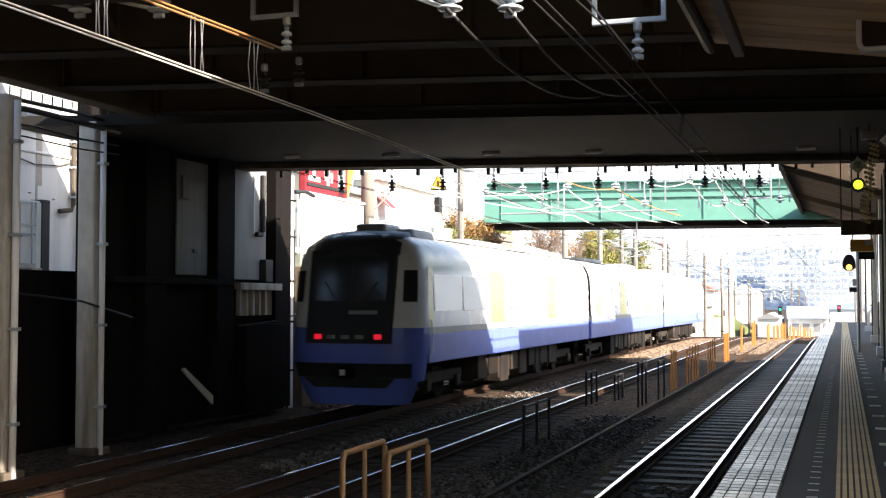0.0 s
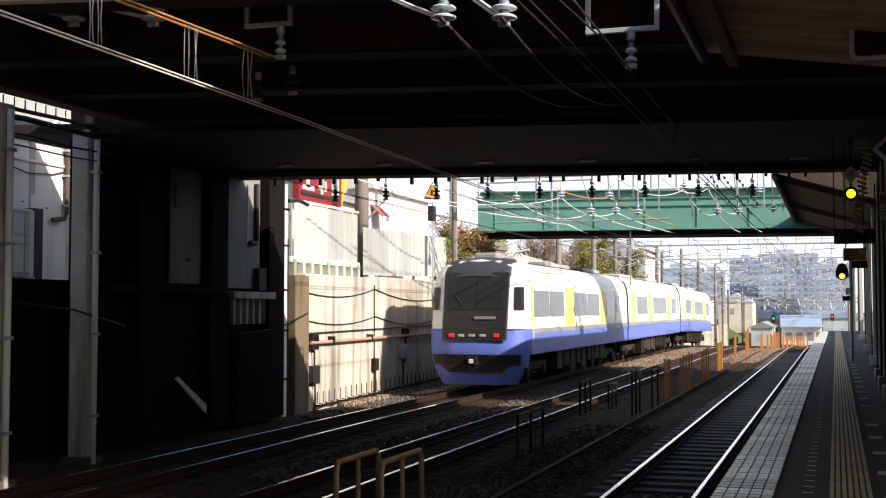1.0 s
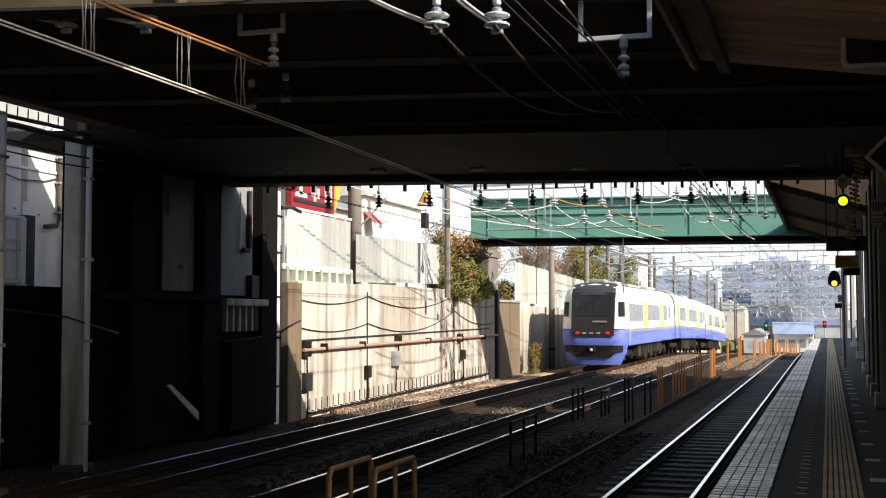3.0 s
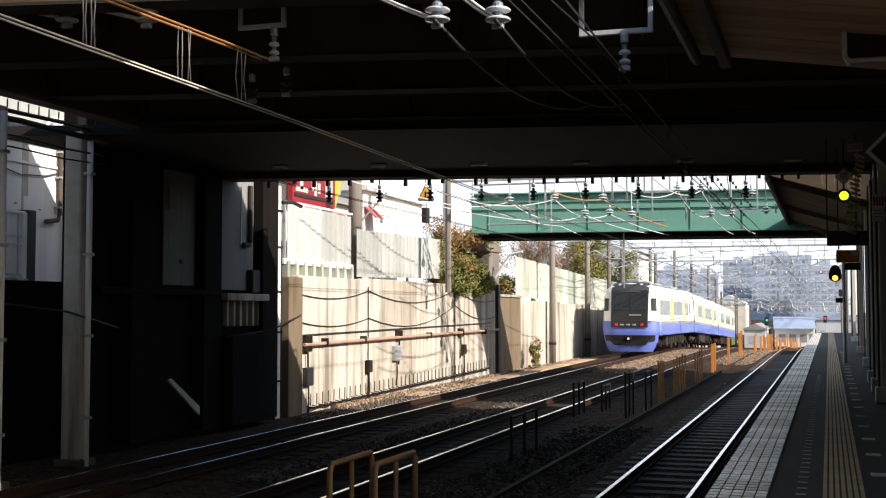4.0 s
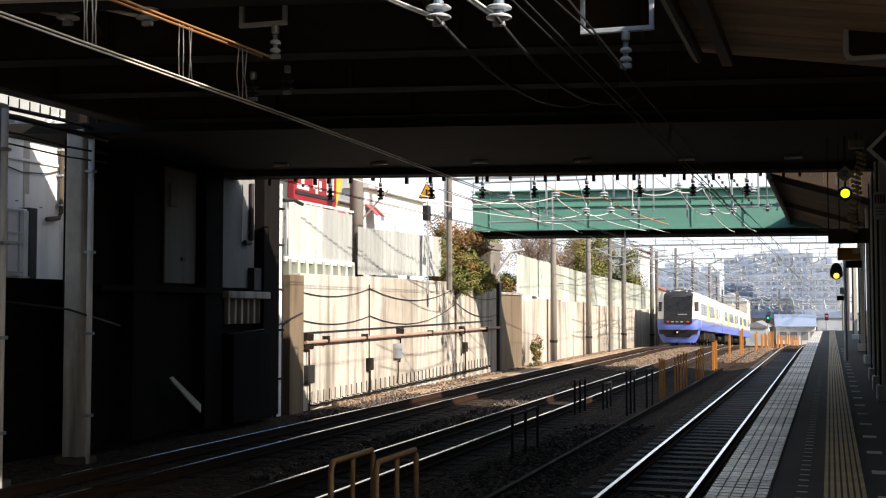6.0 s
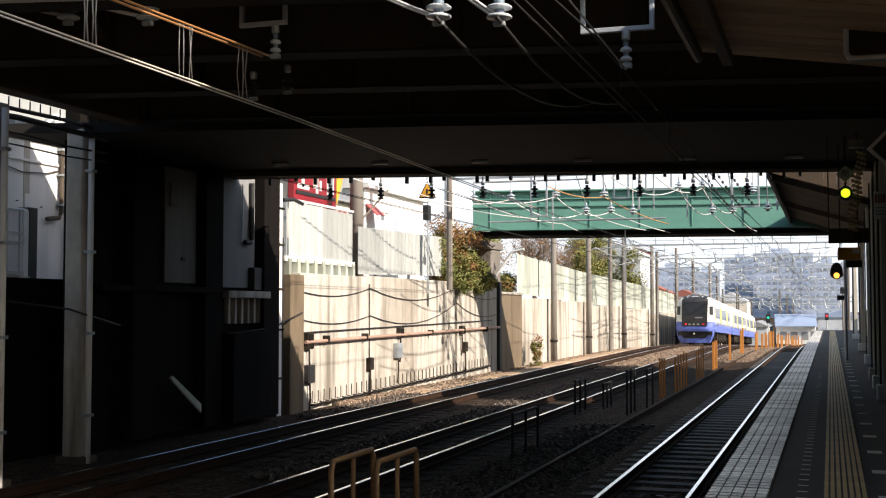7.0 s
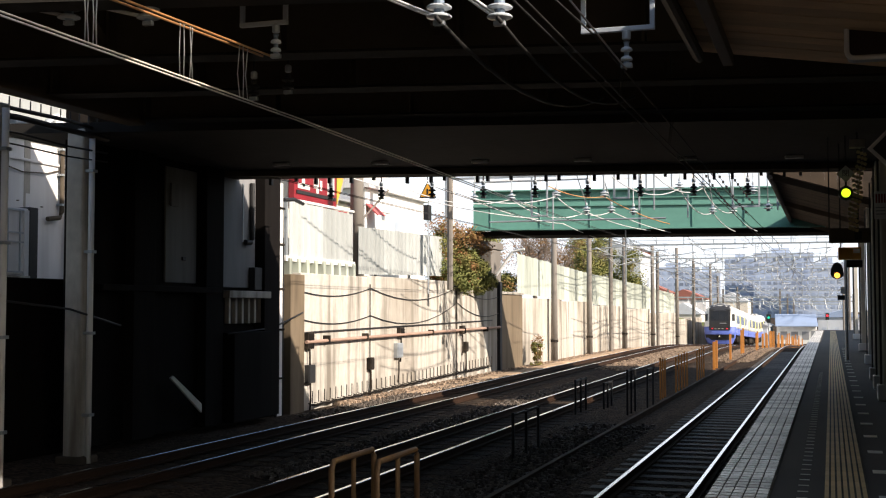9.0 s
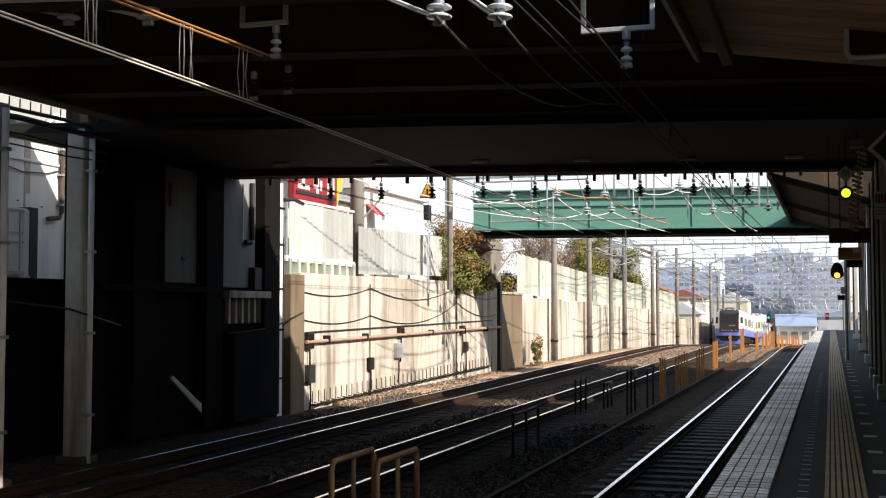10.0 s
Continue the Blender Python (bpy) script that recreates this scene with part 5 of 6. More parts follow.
    part("face", Shape().prism([(-0.20, -0.006, 0), (0, -0.006, -0.20), (0.20, -0.006, 0), (0, -0.006, 0.20)], (0, 0.006, 0)), "black", d)
    part("bracket", Shape().box(0.15, 1.06, 0.03, 0.07, -0.02, 0.02), "black", d)
    m = thing("monitor", "hanging platform monitor with a rounded white frame", "monitor", (0.5, 12.5, 5.09))
    part("case", Shape().box(-0.31, 0.31, 0.01, 0.3, -0.27, 0.39, 0.06), "steel", m)
    ring_pts = [(0.31 - 0.07 + 0.07 * math.cos(a), 0.39 - 0.07 + 0.07 * math.sin(a)) for a in (0, 0.5, 1.05, 1.57)]
    loop = ring_pts + [(-x, z) for x, z in ring_pts[::-1]] + [(-x, 0.12 - z) for x, z in ring_pts] + [(x, 0.12 - z) for x, z in ring_pts[::-1]]
    part("border", Shape().tube([(x, -0.02, z) for x, z in loop + loop[:1]], 0.026, 8), "sign_white", m, "rounded white frame", smooth=True)
    part("screen", Shape().box(-0.285, 0.285, -0.012, 0.0, -0.245, 0.365, 0.004), "screen_brown", m, "dark unlit screen")
    part("lid", Shape().prism([(-0.2, 0.0, 0.395), (0.31, 0.0, 0.395), (0.31, 0.0, 0.46), (0.0, 0.0, 0.46)], (0, 0.2, 0)), "steel", m)


M["awning_red"] = mat("awning_red", (0.55, 0.12, 0.12), 0.7, 0, 0.1, 5, 1, 0)
M["tag_yellow"] = mat("tag_yellow", (0.85, 0.74, 0.36), 0.5, 0, 0.1, 9, 1, 0)
M["screen_brown"] = mat("screen_brown", (0.035, 0.018, 0.016), 0.3, 0, 0.1, 4, 1, 0)
build_signals()


# ---- houses, signs and plants above the wall ----
def leaves(count, size, spread, seed, squash=(1, 1, 1), core=0.45):
    rnd = random.Random(seed)
    s = Shape()
    lobes = [(Vector((rnd.uniform(-1, 1) * spread[0], rnd.uniform(-1, 1) * spread[1], rnd.uniform(-1, 1) * spread[2])), rnd.uniform(0.35, 0.75)) for _ in range(26)]
    for _ in range(count):
        c, r = rnd.choice(lobes)
        d = Vector((rnd.gauss(0, 1), rnd.gauss(0, 1), rnd.gauss(0, 1))).normalized()
        p = c + d * r * (core + (1 - core) * rnd.random()) * min(spread)
        u = Vector((rnd.gauss(0, 1), rnd.gauss(0, 1), rnd.gauss(0, 0.6))).normalized()
        v = u.cross(d + Vector((0.01, 0.02, 0.03))).normalized()
        a, b = size * rnd.uniform(0.6, 1.3), size * rnd.uniform(0.35, 0.7)
        s.bm.faces.new([s.bm.verts.new(q) for q in (p - u * a, p + v * b, p + u * a, p - v * b)])
    return s


def build_bush(x, y, z, label, spread, n, seed, size=0.09):
    t = thing("shrub", label, "shrub", (x, y, z), "shrubs")
    tr = Shape()
    rnd = random.Random(seed)
    for k in range(7):
        tip = (rnd.uniform(-0.8, 0.8) * spread[0], rnd.uniform(-0.8, 0.8) * spread[1], spread[2] * rnd.uniform(1.0, 1.8))
        tr.tube([(0, 0, 0), (tip[0] * 0.4, tip[1] * 0.4, tip[2] * 0.5), tip], 0.06, 6, 0.015)
    part("stem", tr, "bark", t)
    for mname, nm, f in (("leaf", "foliage", 0.78), ("leaf_rust", "red_foliage", 0.22)):
        ob = part(nm, leaves(int(n * f), size, spread, seed + len(nm)), mname, t)
        ob.location = (0, 0, spread[2] * (1.0 if mname == "leaf" else 1.3))


def build_tree(x, y, z, h, seed, bare):
    t = thing("tree", "bare brown winter tree with fine twigs" if bare else "evergreen tree with dense dark foliage", "tree", (x, y, z), "trees behind the fence")
    rnd = random.Random(seed)
    s = Shape().tube([(0, 0, -0.5), (0.05, 0.1, h * 0.3), (0, 0, h * 0.55)], 0.16, 8, 0.09)
    tips = []
    for k in range(16):
        a, b = rnd.uniform(0, 6.3), rnd.uniform(0.25, 0.5) * h
        q = Vector((math.cos(a), math.sin(a), 0)) * rnd.uniform(0.6, 1.6) * h / 6
        p = Vector((0, 0, b))
        e = p + q + Vector((0, 0, rnd.uniform(0.25, 0.5) * h))
        s.tube([p, p + q * 0.6 + Vector((0, 0, 0.12 * h)), e], 0.05, 5, 0.012)
        for j in range(26 if bare else 9):
            w = p.lerp(e, rnd.uniform(0.4, 1.0))
            s.tube([w, w + Vector((rnd.uniform(-0.7, 0.7), rnd.uniform(-0.7, 0.7), rnd.uniform(0.1, 0.8)))], 0.016, 4, 0.006)
    part("trunk", s, "bark", t)
    ob = part("crown", leaves(1500 if bare else 6500, 0.05 if bare else 0.10, (h * 0.28, h * 0.28, h * 0.30), seed, core=0.2), "leaf_rust" if bare else "leaf", t)
    ob.location = (0, 0, h * 0.66)


def build_house(name, label, x0, x1, y0, y1, z0, zw, zr, wall, roof, rows, material_window="far_window"):
    h = thing(name, label, "house", ((x0 + x1) / 2, (y0 + y1) / 2, z0))
    hx, hy = (x1 - x0) / 2, (y1 - y0) / 2
    part("wall", Shape().box(-hx, hx, -hy, hy, 0, zw - z0, 0.02), wall, h)
    r = zr - z0
    w = zw - z0
    part("roof", Shape().prism([(-hx - 0.25, -hy - 0.2, w), (hx + 0.25, -hy - 0.2, w), (hx + 0.25, -hy - 0.2, w + 0.08), (0, -hy - 0.2, r), (-hx - 0.25, -hy - 0.2, w + 0.08)], (0, 2 * hy + 0.4, 0)), roof, h)
    for fx, fz, ww, hh in rows:
        win = part("window", Shape().box(hx - 0.02, hx + 0.025, -hy + fx, -hy + fx + ww, fz - z0, fz - z0 + hh, 0.01), material_window, h)
        part("window_frame", Shape().box(hx + 0.0, hx + 0.05, -hy + fx - 0.05, -hy + fx + ww + 0.05, fz - z0 - 0.06, fz - z0 - 0.01), "sign_white", win)
        part("window", Shape().box(-hx + fx * 0.6, -hx + fx * 0.6 + ww * 0.6, -hy - 0.025, -hy + 0.02, fz - z0, fz - z0 + hh, 0.01), material_window, h)
    return h


def build_upper_side():
    b = thing("shop_sign", "deep red roof sign with broken white characters and an orange corner", "sign", (-14.5, 30.75, 5.1))
    part("panel", Shape().box(-0.2, 0, 0.0, 3.0, 0.25, 2.2, 0.02), "red", b)
    part("base_panel", Shape().box(-0.15, 0, 0.3, 3.9, -0.25, 0.24, 0.02), "red", b)
    for y, z, w, h in ((0.25, 1.0, 0.7, 0.16), (0.48, 0.72, 0.18, 0.9), (0.2, 0.66, 0.8, 0.14), (1.25, 1.1, 0.6, 0.14), (1.48, 0.62, 0.16, 1.0), (1.3, 0.75, 0.14, 0.3), (1.75, 0.72, 0.14, 0.3), (2.3, 0.65, 0.5, 0.9)):
        part("text_bar", Shape().box(0.0, 0.02, y, y + w, z, z + h), "sign_white", b)
    part("dark_band", Shape().box(0.0, 0.03, 0.1, 2.9, 0.50, 0.60), "black", b)
    part("corner", Shape().prism([(0.0, 3.02, 0.4), (0.0, 3.5, 1.2), (0.0, 3.3, 2.2), (0.0, 3.02, 2.2)], (0.02, 0, 0)), "signal_amber", b)
    part("edge", Shape().prism([(-0.02, 3.02, 0.3), (-0.02, 3.75, 1.2), (-0.02, 3.55, 2.2), (-0.02, 3.02, 2.2)], (0.015, 0, 0)), "grey", b)
    part("support", Shape().box(-0.6, -0.3, 0.2, 3.6, -2.05, 1.8), "wall_cream", b)
    build_house("white_house", "bright white house with a shallow roof above the wall", -20.5, -17.0, 42.4, 49.3, 3.0, 6.95, 8.1, "plaster", "plaster", [(1.2, 6.2, 1.6, 0.12), (3.2, 5.2, 0.7, 0.7), (5.0, 4.4, 0.8, 1.0)])
    build_house("cream_house", "cream house behind the sheet fence", -19.0, -16.6, 33.5, 40.5, 3.0, 6.1, 6.9, "wall_cream", "grey", [(1.0, 4.5, 1.2, 0.9), (3.5, 4.5, 1.2, 0.9)])
    build_house("grey_house", "slate-blue house beyond the far fence", -22.0, -17.0, 112, 122, 1.0, 7.3, 8.6, "far_block", "far_block", [(1, 4.2, 1.4, 1.1), (4, 4.2, 1.4, 1.1), (7, 4.2, 1.4, 1.1)])
    build_house("brick_house", "red-brown brick house by the line", -25.0, -19.5, 126, 136, 0.5, 8.6, 9.6, "brick_roof", "grey", [(1, 3.8, 1.4, 1.2), (4, 3.8, 1.4, 1.2), (7, 3.8, 1.4, 1.2), (1, 6.3, 1.4, 1.2), (4, 6.3, 1.4, 1.2)])
    p = thing("awning", "small faded red and white awning on the white house", "awning", (-16.98, 42.42, 5.9))
    part("canopy", Shape().prism([(0, 0, 0.45), (0.5, 0, 0.0), (0.5, 0, -0.06), (0, 0, 0.38)], (0, 0.9, 0)), "awning_red", p)
    part("valance", Shape().box(0.48, 0.52, 0, 0.9, -0.2, -0.02), "sign_white", p)
    for x, y, z, top, m in ((-13.5, 33.0, 3.0, 9.0, "pole"), (-13.45, 42.0, 2.5, 9.5, "plaster")):
        u = thing("utility_pole", "thick grey utility pole behind the fence", "pole", (x, y, z), "utility poles")
        part("shaft", Shape().tube([(0, 0, 0), (0, 0, top - z)], 0.22, 12, 0.18), m, u, smooth=True)
        part("step", Shape().tube([(-0.3, 0, 2.4), (0.3, 0, 2.4)], 0.015, 5), "steel", u)
        part("bracket", Shape().tube([(0.1, 0, 1.9), (0.7, 0.8, 2.9)], 0.03, 6), "pole", u)
    t = thing("warning_triangle", "yellow triangular warning sign on the wires", "warning sign", (-12.8, 37.5, 6.2))
    part("plate", Shape().prism([(-0.24, 0, -0.16), (0.24, 0, -0.16), (0, 0, 0.28)], (0, 0.02, 0)), "signal_amber", t)
    part("border", Shape().prism([(-0.31, 0.022, -0.21), (0.31, 0.022, -0.21), (0, 0.022, 0.37)], (0, 0.01, 0)), "black", t)
    part("mark", Shape().box(-0.03, 0.03, -0.006, 0.0, -0.09, 0.1), "black", t)
    part("hanger", Shape().tube([(0, 0, 0.4), (0, 0, 1.6)], 0.015, 5), "wire", t)
    part("weight", Shape().box(-0.1, 0.1, -0.15, 0.15, -0.95, -0.45, 0.02), "black", t)
    part("post", Shape().tube([(0, 0.1, -3.4), (0, 0.1, -0.3)], 0.025, 6), "steel", t)
    build_bush(-13.2, 42.3, 3.1, "tall rusty-green shrub leaning over the wall", (0.75, 1.7, 1.0), 34000, 5, 0.05)
    build_bush(-12.95, 41.8, 3.0, "rusty-green shrub hanging over the wall edge", (0.45, 0.8, 0.6), 6000, 8, 0.05)
    build_bush(-14.3, 53.0, 2.7, "green weeds behind the bridge pier", (0.5, 0.9, 0.55), 5000, 17, 0.06)
    build_bush(-12.4, 51.4, GROUND, "weedy green shrub at the wall foot", (0.22, 0.45, 0.6), 1800, 11, 0.045)
    for k, (x, y, h, bare) in enumerate(((-19, 66, 4.6, True), (-18, 74, 5.6, True), (-20, 82, 6.2, True), (-18.5, 92, 5.0, False), (-20, 100, 6.5, False), (-18, 60, 4.0, False), (-21, 112, 7.0, True), (-19.5, 88, 6.0, True), (-17.5, 104, 6.0, False))):
        build_tree(x, y, float(np.interp(y, [60, 88, 112], [2.5, 2.1, 1.5])), h, 30 + k, bare)


build_upper_side()


# ---- the far end: houses, flats and haze ----
def build_distance():
    h = thing("blue_roof_house", "low white house with a pale blue sheet roof past the platform", "house", (-4.6, 168, -3.4))
    part("wall", Shape().box(-2.5, 2.6, 0, 9, 0, 3.3, 0.02), "sign_white", h)
    part("roof", Shape().prism([(-2.6, -0.6, 3.3), (-2.9, 4.5, 4.85), (-3.1, 9.5, 3.3), (-3.1, 9.5, 3.18), (-2.6, -0.6, 3.18)], (5.5, 0, 0)), "blue_roof", h)
    for x in (-2.0, -0.6, 0.8):
        part("window", Shape().box(x, x + 0.9, -0.03, 0.02, 1.4, 2.5), "grey", h)
    part("door", Shape().box(2.0, 2.5, -0.03, 0.02, 0.0, 2.6), "grey", h)
    build_house("grey_shed", "grey shed beside the blue-roofed house", -10.6, -7.9, 160, 175, -3.4, -0.2, 0.6, "far_block", "grey", [(1, -2.0, 1.0, 1.0)])
    build_house("pale_shed", "pale low shed beyond the platform end", -1.9, 5.0, 186, 196, -3.4, 0.9, 2.0, "far_block", "blue_roof", [(1, -1.6, 1.0, 1.0), (4, -1.6, 1.0, 1.0)])
    for k, (x, y, w, d, zt) in enumerate(((-28, 240, 9, 10, 6.0), (-20, 255, 7, 10, 5.6), (-36, 250, 8, 9, 7.5), (-24, 205, 6, 8, 3.2))):
        build_house("far_house", "small distant house with a dull red roof" if k % 2 == 0 else "small distant pale house", x - w / 2, x + w / 2, y, y + d, -6, zt - 2.0, zt, "wall_cream" if k % 2 else "plaster", "brick_roof" if k % 2 == 0 else "far_block", [(1.0, zt - 4.5, 1.4, 1.2), (4.0, zt - 4.5, 1.4, 1.2)])
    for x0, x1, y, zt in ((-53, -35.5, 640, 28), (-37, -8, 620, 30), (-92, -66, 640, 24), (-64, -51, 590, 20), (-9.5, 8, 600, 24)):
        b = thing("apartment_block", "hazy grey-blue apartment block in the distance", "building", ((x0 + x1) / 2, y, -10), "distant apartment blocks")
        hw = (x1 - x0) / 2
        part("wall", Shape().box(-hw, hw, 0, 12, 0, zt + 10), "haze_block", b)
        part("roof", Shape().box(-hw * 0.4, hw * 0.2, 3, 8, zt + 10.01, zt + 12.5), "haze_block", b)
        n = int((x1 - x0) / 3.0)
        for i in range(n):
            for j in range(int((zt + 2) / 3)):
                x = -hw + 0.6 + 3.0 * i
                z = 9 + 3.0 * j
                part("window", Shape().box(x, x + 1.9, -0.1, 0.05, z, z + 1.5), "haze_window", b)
    rows = [[(x, 1480, z) for x in (-1500, -500, 0, 500, 1500)] for z in (-60, 60, 200, 420)]
    structure("backdrop", Shape().loft(rows), "haze", "pale hazy winter sky in the distance")


M["haze"] = bpy.data.materials.new("haze")
M["haze"].use_nodes = True
hz = M["haze"].node_tree.nodes["Principled BSDF"]
hz.inputs["Base Color"].default_value = (0.0, 0.0, 0.0, 1)
hz.inputs["Roughness"].default_value = 1.0
hz.inputs["Emission Color"].default_value = (0.86, 0.92, 1.0, 1)
hz.inputs["Emission Strength"].default_value = 0.95
build_distance()


# ---- the train ----
CAR = 17.4
SECTION = [(1.40, 0.98), (1.473, 1.15), (1.473, 1.60), (1.473, 1.74), (1.465, 2.1), (1.44, 2.9), (1.39, 3.2), (1.27, 3.46), (1.02, 3.64), (0.6, 3.74), (0.0, 3.78)]


def ring(sec, y):
    return [(x, y, z) for x, z in sec] + [(-x, y, z) for x, z in sec[::-1]]


def nose_rows(levels):
    """Plan curves of the nose, level by level: the flat middle, then the swept corners."""
    rows = []
    for z, half, front, sweep in levels:
        pts = [(0.0, front), (0.45 * half, front + 0.01), (0.62 * half, front + 0.05), (0.78 * half, front + 0.32 * sweep), (0.92 * half, front + 0.65 * sweep), (half, front + sweep), (half, 0.9)]
        rows.append([(-x, y, z) for x, y in pts[::-1]] + [(x, y, z) for x, y in pts[1:]])
    return rows


NOSE = [(0.9, 1.0, 0.0), (0.66, 0.995, 0.01), (0.5, 0.975, 0.03), (0.36, 0.93, 0.06), (0.24, 0.85, 0.115), (0.14, 0.745, 0.18), (0.05, 0.65, 0.24)]


def nose_point(x, z, yb, k, drop=0.0):
    """A point of the body's section, carried forward on to the raked, rounded nose."""
    y = yb + 0.197 * (z - 1.74) * (1 - yb / 0.9)
    return (x * k, y, z - (1.5 * drop * (z - 3.2) / 0.58 if z > 3.2 else 0.0))


def windows(body, spans, z0, z1, material, name="window", proud=0.012):
    for side in (1, -1):
        for a, b in spans:
            s = Shape()
            x0, x1 = 1.468, 1.436
            s.prism([(side * x0, a, z0), (side * x0, b, z0), (side * x1, b, z1), (side * x1, a, z1)], (side * proud, 0, 0))
            part(name, s, material, body)


def build_car(train, y0, lead):
    body_y = 0.9 if lead else 0.0
    end = CAR + 0.1 if lead else CAR
    low = [p for p in SECTION if p[1] <= 1.60]
    rows_low = [[(s * x, y, z) for x, z in (low if s > 0 else low[::-1])] for y in (body_y, end) for s in (1,)]
    high = [p for p in SECTION if p[1] >= 1.74]
    body = new("car", Shape().loft([ring(high, body_y), ring(high, end)], False).loft([ring(high, end), ring([(x * 0.9, 1.74 + (z - 1.74) * 0.95) for x, z in high], end + 0.02)], False).mesh("car", "white", True))
    body.parent = train
    tagged(body, "white carriage body with blue lower side and yellow blocks")
    s = Shape().box(-1.473, 1.473, body_y, end, 0.98, 1.60, 0.03)
    part("end_wall", Shape().box(-1.3, 1.3, end - 0.1, end, 1.0, 3.45), "grey", body)
    part("lower_side", s, "blue", body, "blue lower side panel")
    part("waist_stripe", Shape().box(-1.476, 1.476, body_y, end, 1.601, 1.739), "grey", body)
    part("roof_panel", Shape().loft([[(x, y, 3.79 - 0.10 * x * x) for x in (-0.75, -0.4, 0, 0.4, 0.75)] for y in (body_y + 0.3, end - 0.2)]), "roof", body)
    if lead:
        spans, blocks, doors = [(1.25, 3.2), (3.3, 5.3), (7.0, 9.1), (9.2, 11.3), (12.75, 14.3)], [(0.91, 1.18), (5.5, 6.85), (11.5, 12.6)], [(14.75, 15.7)]
        body_gear = [(1.9, 1.2, 1.6), (6.5, 1.0, 3.6), (12.5, 1.0, 3.4)]
    else:
        spans, blocks, doors = [(2.4, 3.8), (3.9, 5.4), (7.3, 9.5), (9.6, 11.9), (14.0, 15.8)], [(0.9, 1.9), (5.7, 7.0), (12.2, 13.7)], [(16.2, 17.0)]
        body_gear = [(3.0, 1.0, 3.4), (11.0, 1.0, 3.4)]
    windows(body, spans, 2.08, 2.86, "window_glass")
    windows(body, blocks, 1.75, 3.02, "yellow", "yellow_block", 0.006)
    windows(body, doors, 1.76, 3.0, "white", "door", 0.016)
    windows(body, [(a + 0.15, b - 0.15) for a, b in doors], 2.2, 2.85, "dark_glass", "door_window", 0.022)
    seams = [(a - 0.02, a) for a, b in doors] + [(b, b + 0.02) for a, b in doors]
    windows(body, seams, 1.75, 3.05, "black", "door_seam", 0.008)
    for y, w, ln in body_gear:
        part("roof_unit", Shape().box(-w * 0.62, w * 0.62, y, y + ln, 3.6, 3.90, 0.09), "roof", body, "grey rooftop equipment housing")
    # bogies, wheels and boxes below the floor
    for cy in (3.0 if lead else 2.6, end - 2.6):
        bogie = part("bogie", Shape().box(-1.05, -0.85, cy - 1.5, cy + 1.5, 0.45, 0.72, 0.05).box(0.85, 1.05, cy - 1.5, cy + 1.5, 0.45, 0.72, 0.05).box(-0.9, 0.9, cy - 0.3, cy + 0.3, 0.5, 0.8), "under", body)
        for wy in (cy - 1.05, cy + 1.05):
            for sx in (-0.60, 0.48):
                part("wheel", Shape().prism([(sx, wy + 0.43 * math.cos(2 * math.pi * k / 18), 0.43 + 0.43 * math.sin(2 * math.pi * k / 18)) for k in range(18)], (0.12, 0, 0)), "under", bogie)
            for sx in (-1.12, 0.9):
                part("axle_box", Shape().box(sx, sx + 0.22, wy - 0.16, wy + 0.16, 0.3, 0.58, 0.04), "under", bogie)
    y = 5.2 if lead else 4.8
    while y < end - 4.6:
        ln = random.uniform(0.3, 0.9)
        part("underfloor_box", Shape().box(-1.25, 1.25, y, y + ln, random.uniform(0.18, 0.45), 0.97, 0.03), "under", body)
        part("underfloor_pipe", Shape().tube([(1.22, y + ln + 0.06, 0.97), (1.22, y + ln + 0.06, 0.3)], 0.03, 6), "under", body)
        y += ln + random.uniform(0.15, 0.35)
    if not lead:
        return body, y0
    # the nose
    low_levels = [(0.62, 1.36, 0.10, 0.45), (1.05, 1.43, -0.02, 0.45), (1.30, 1.46, 0.0, 0.5), (1.60, 1.473, 0.05, 0.5)]
    part("nose", Shape().loft(nose_rows(low_levels)), "blue", body, "blue lower nose", smooth=True)
    part("nose_waist", Shape().loft(nose_rows([(1.60, 1.474, 0.05, 0.5), (1.74, 1.474, 0.07, 0.5)])), "blue", body)
    part("nose_upper", Shape().loft([[nose_point(x, z, *r) for x, z in high] + [nose_point(-x, z, *r) for x, z in high[::-1]] for r in NOSE]), "white", body, "white nose corner pillars", smooth=True)
    brow = [(0.27, 3.26, 1.0), (0.31, 3.36, 1.02), (0.37, 3.46, 1.03), (0.45, 3.57, 1.03), (0.60, 3.69, 1.02), (0.82, 3.785, 1.0), (1.15, 3.835, 0.96), (1.7, 3.83, 0.92)]
    part("roof_fairing", Shape().loft([[(u * hw, y + 0.10 * u ** 4, z - 0.07 * u * u - (0.05 if abs(u) == 1 else 0)) for u in (-1, -0.93, -0.75, -0.4, 0, 0.4, 0.75, 0.93, 1)] for y, z, hw in brow[:7]]), "brow_grey", body, "grey roof fairing above the windscreen", smooth=True)
    part("nose_closure", Shape().loft([[(x * s0, nose_point(x, z, *NOSE[-1])[1] + 0.004, nose_point(x, z, *NOSE[-1])[2]) for s0 in (-1, 0, 1)] for x, z in [(q[0] * NOSE[-1][1], q[1]) for q in high]]), "grey", body)
    # dark front panel standing proud of the nose
    def face(z0, z1, half0, half1, off, name, material, label=""):
        def fy(z):
            zs, fs = [1.3, 1.6, 1.74, 3.7], [0.0, 0.03, 0.05, 0.436]
            return float(np.interp(z, zs, fs))
        rows = []
        for k in range(7):
            z = z0 + (z1 - z0) * k / 6
            h = half0 + (half1 - half0) * k / 6
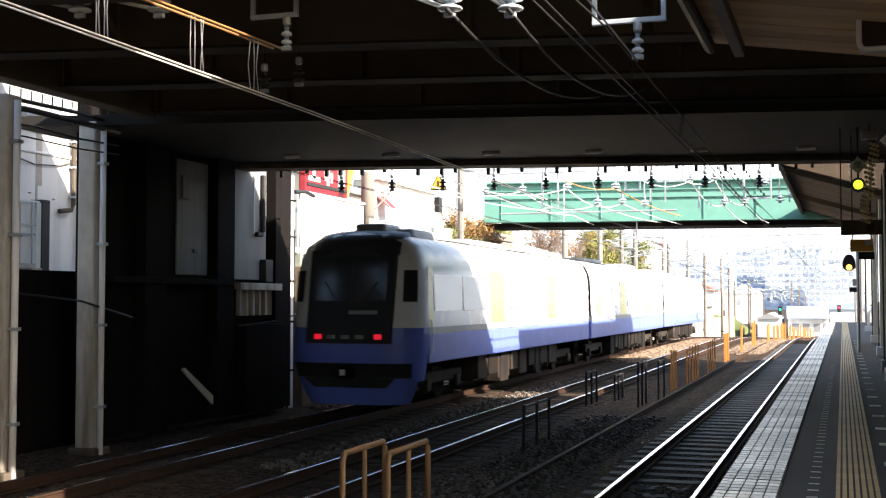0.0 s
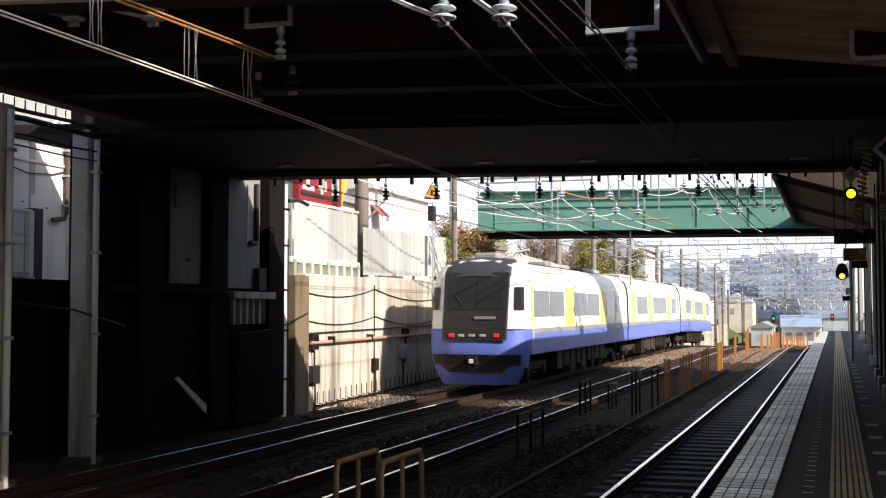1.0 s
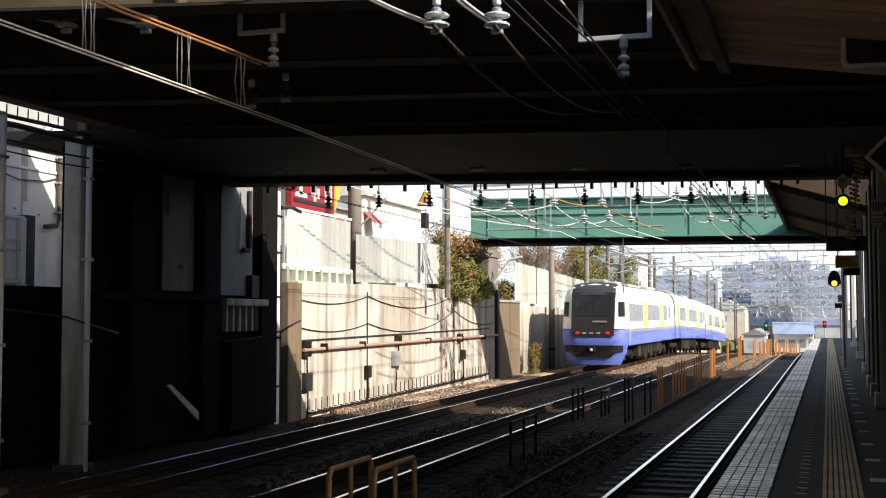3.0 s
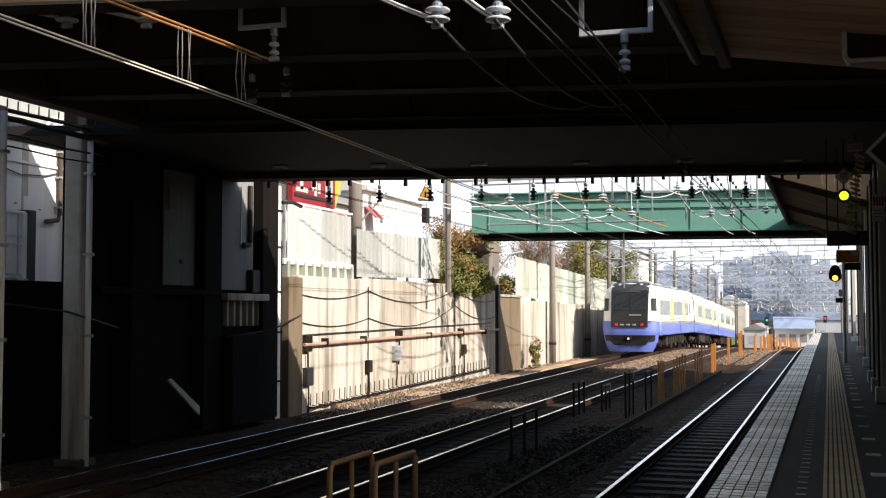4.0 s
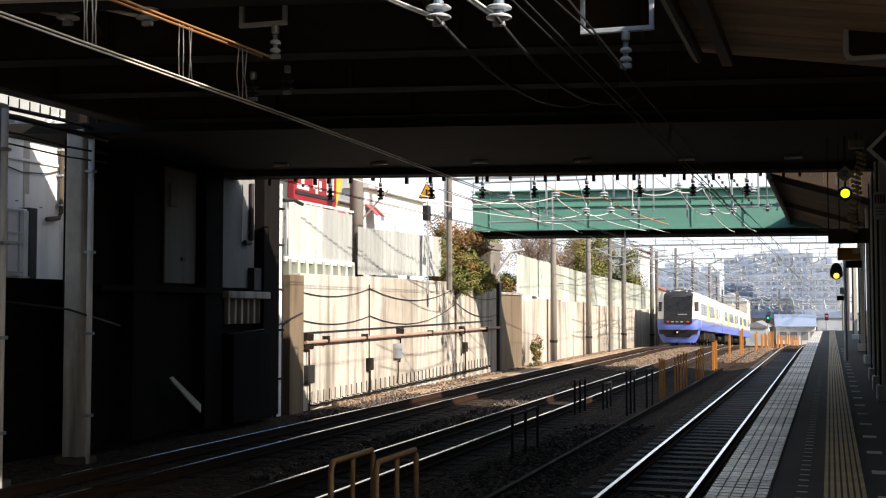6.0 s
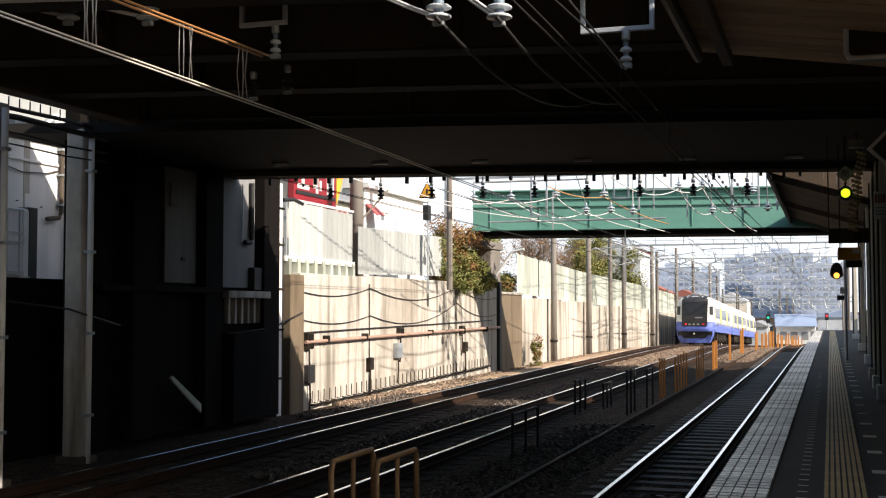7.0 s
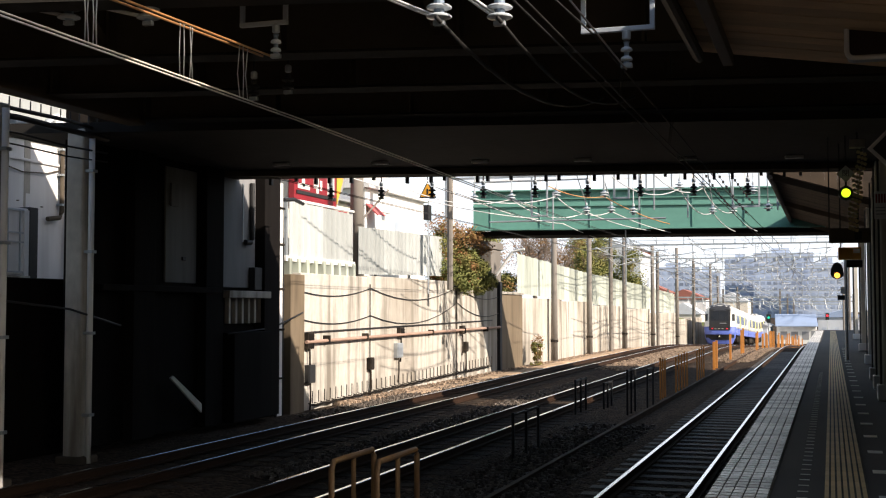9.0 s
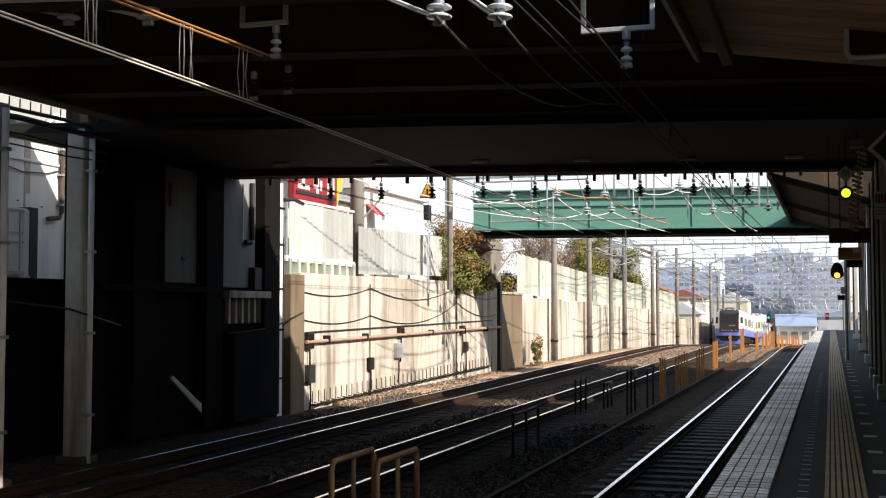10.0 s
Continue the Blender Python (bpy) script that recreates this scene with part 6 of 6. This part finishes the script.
            rows.append([(x * h, fy(z) - off + (0.05 if abs(x) == 1 else 0.0), z) for x in (-1, -0.97, -0.5, 0, 0.5, 0.97, 1)])
        return part(name, Shape().loft(rows), material, body, label)
    face(1.42, 3.36, 0.97, 0.99, 0.05, "front_panel", "black", "black front panel")
    for sx in (-1, 1):
        def pane(z, x):
            return (sx * x, 0.05 + 0.197 * (z - 1.74) - 0.062, z)
        part("windscreen", Shape().prism([pane(2.30, 0.03), pane(2.30, 0.80), pane(3.18, 0.80), pane(3.18, 0.03)], (0, 0.008, 0)), "dark_glass", body, "dark windscreen pane")
        part("wiper", Shape().tube([(sx * 0.25, 0.10, 2.22), (sx * 0.6, 0.16, 2.7)], 0.012, 5), "black", body)
    for sx in (-1, 1):
        part("tail_light", Shape().box(sx * 0.67 - 0.08, sx * 0.67 + 0.08, -0.055, 0.06, 1.50, 1.61, 0.02), "tail", body, "lit red tail light")
        rows = [[nose_point(sx * w * 1.012, z, yb, k) for yb, k in ((0.15, 0.757), (0.20, 0.805), (0.24, 0.85), (0.30, 0.893), (0.36, 0.93))] for z, w in ((2.28, 1.473), (2.6, 1.463), (2.94, 1.45))]
        part("cab_window", Shape().loft([[(x, y - 0.012, z) for x, y, z in r] for r in rows]), "dark_glass", body, "dark cab side window", smooth=True)
        part("handrail", Shape().tube([(sx * 1.47, 0.98, 1.15), (sx * 1.51, 0.98, 1.2), (sx * 1.51, 0.98, 1.85), (sx * 1.47, 0.98, 1.9)], 0.015, 6), "sign_white", body)
    for x in (-0.38, -0.06, 0.26):
        part("marker_lamp", Shape().box(x - 0.09, x + 0.09, -0.055, 0.05, 1.51, 1.59, 0.015), "lamp_white", body)
    part("destination_board", Shape().box(0.0, 0.62, 0.02, 0.08, 2.02, 2.10), "grey", body)
    rows = [r[2:-2] for r in nose_rows([(0.70, 1.40, 0.045, 0.45), (0.80, 1.41, 0.02, 0.45), (1.01, 1.45, -0.055, 0.45)])]
    part("coupler_recess", Shape().loft(rows), "black", body, "black recess round the coupler")
    part("coupler_pocket", Shape().prism([(-1.02, 0.03, 0.705), (1.02, 0.03, 0.705), (0.80, 0.06, 0.50), (-0.80, 0.06, 0.50)], (0, 0.1, 0)), "black", body)
    part("coupler_face", Shape().box(-0.06, 0.05, -0.30, -0.27, 0.77, 0.89, 0.01), "tile_white", body)
    part("coupler", Shape().box(-0.14, 0.14, -0.28, 0.1, 0.70, 0.96, 0.04).box(-0.26, -0.14, -0.18, 0.1, 0.74, 0.88, 0.02), "under", body)
    skirt = [(0.64, 1.36, 0.10, 0.45), (0.40, 1.28, 0.12, 0.45), (0.14, 1.14, 0.18, 0.45)]
    rows = [r[1:-1] for r in nose_rows(skirt)]
    part("skirt", Shape().loft(rows), "blue", body, "blue front skirt", smooth=True)
    part("antenna_box", Shape().box(-0.35, 0.35, 1.2, 2.2, 3.78, 3.98, 0.06), "grey", body)
    return body, y0


TRAIN_START, TRAIN_SPEED = 22.77, 9.80
train = thing("train", "white, blue and yellow three-car express train driving away", "train", (-9.95, TRAIN_START, 0))
cars = [build_car(train, 0.0, True), build_car(train, CAR + 0.5, False), build_car(train, 2 * CAR + 0.9, False)]


def train_place(t):
    return TRAIN_START + TRAIN_SPEED * t + 0.07 * max(0.0, t - 2.5) ** 2


def motions():
    """The train draws off, gaining a little speed; its cars follow the dip of the line."""
    times = [0.5 * k for k in range(21)]
    walk(train, [(t, pose(TRACK_C(train_place(t)), train_place(t), 0)) for t in times])
    for body, y0 in cars:
        rows = []
        for t in times:
            a = train_place(t) + y0
            z0, z1 = smooth_fall(a + 3), smooth_fall(a + CAR - 3)
            slope = (z1 - z0) / (CAR - 6)
            rows.append((t, pose(0, y0, z0 - 3 * slope, math.degrees(math.atan(slope)), 0, 0)))
        walk(body, rows)


motions()
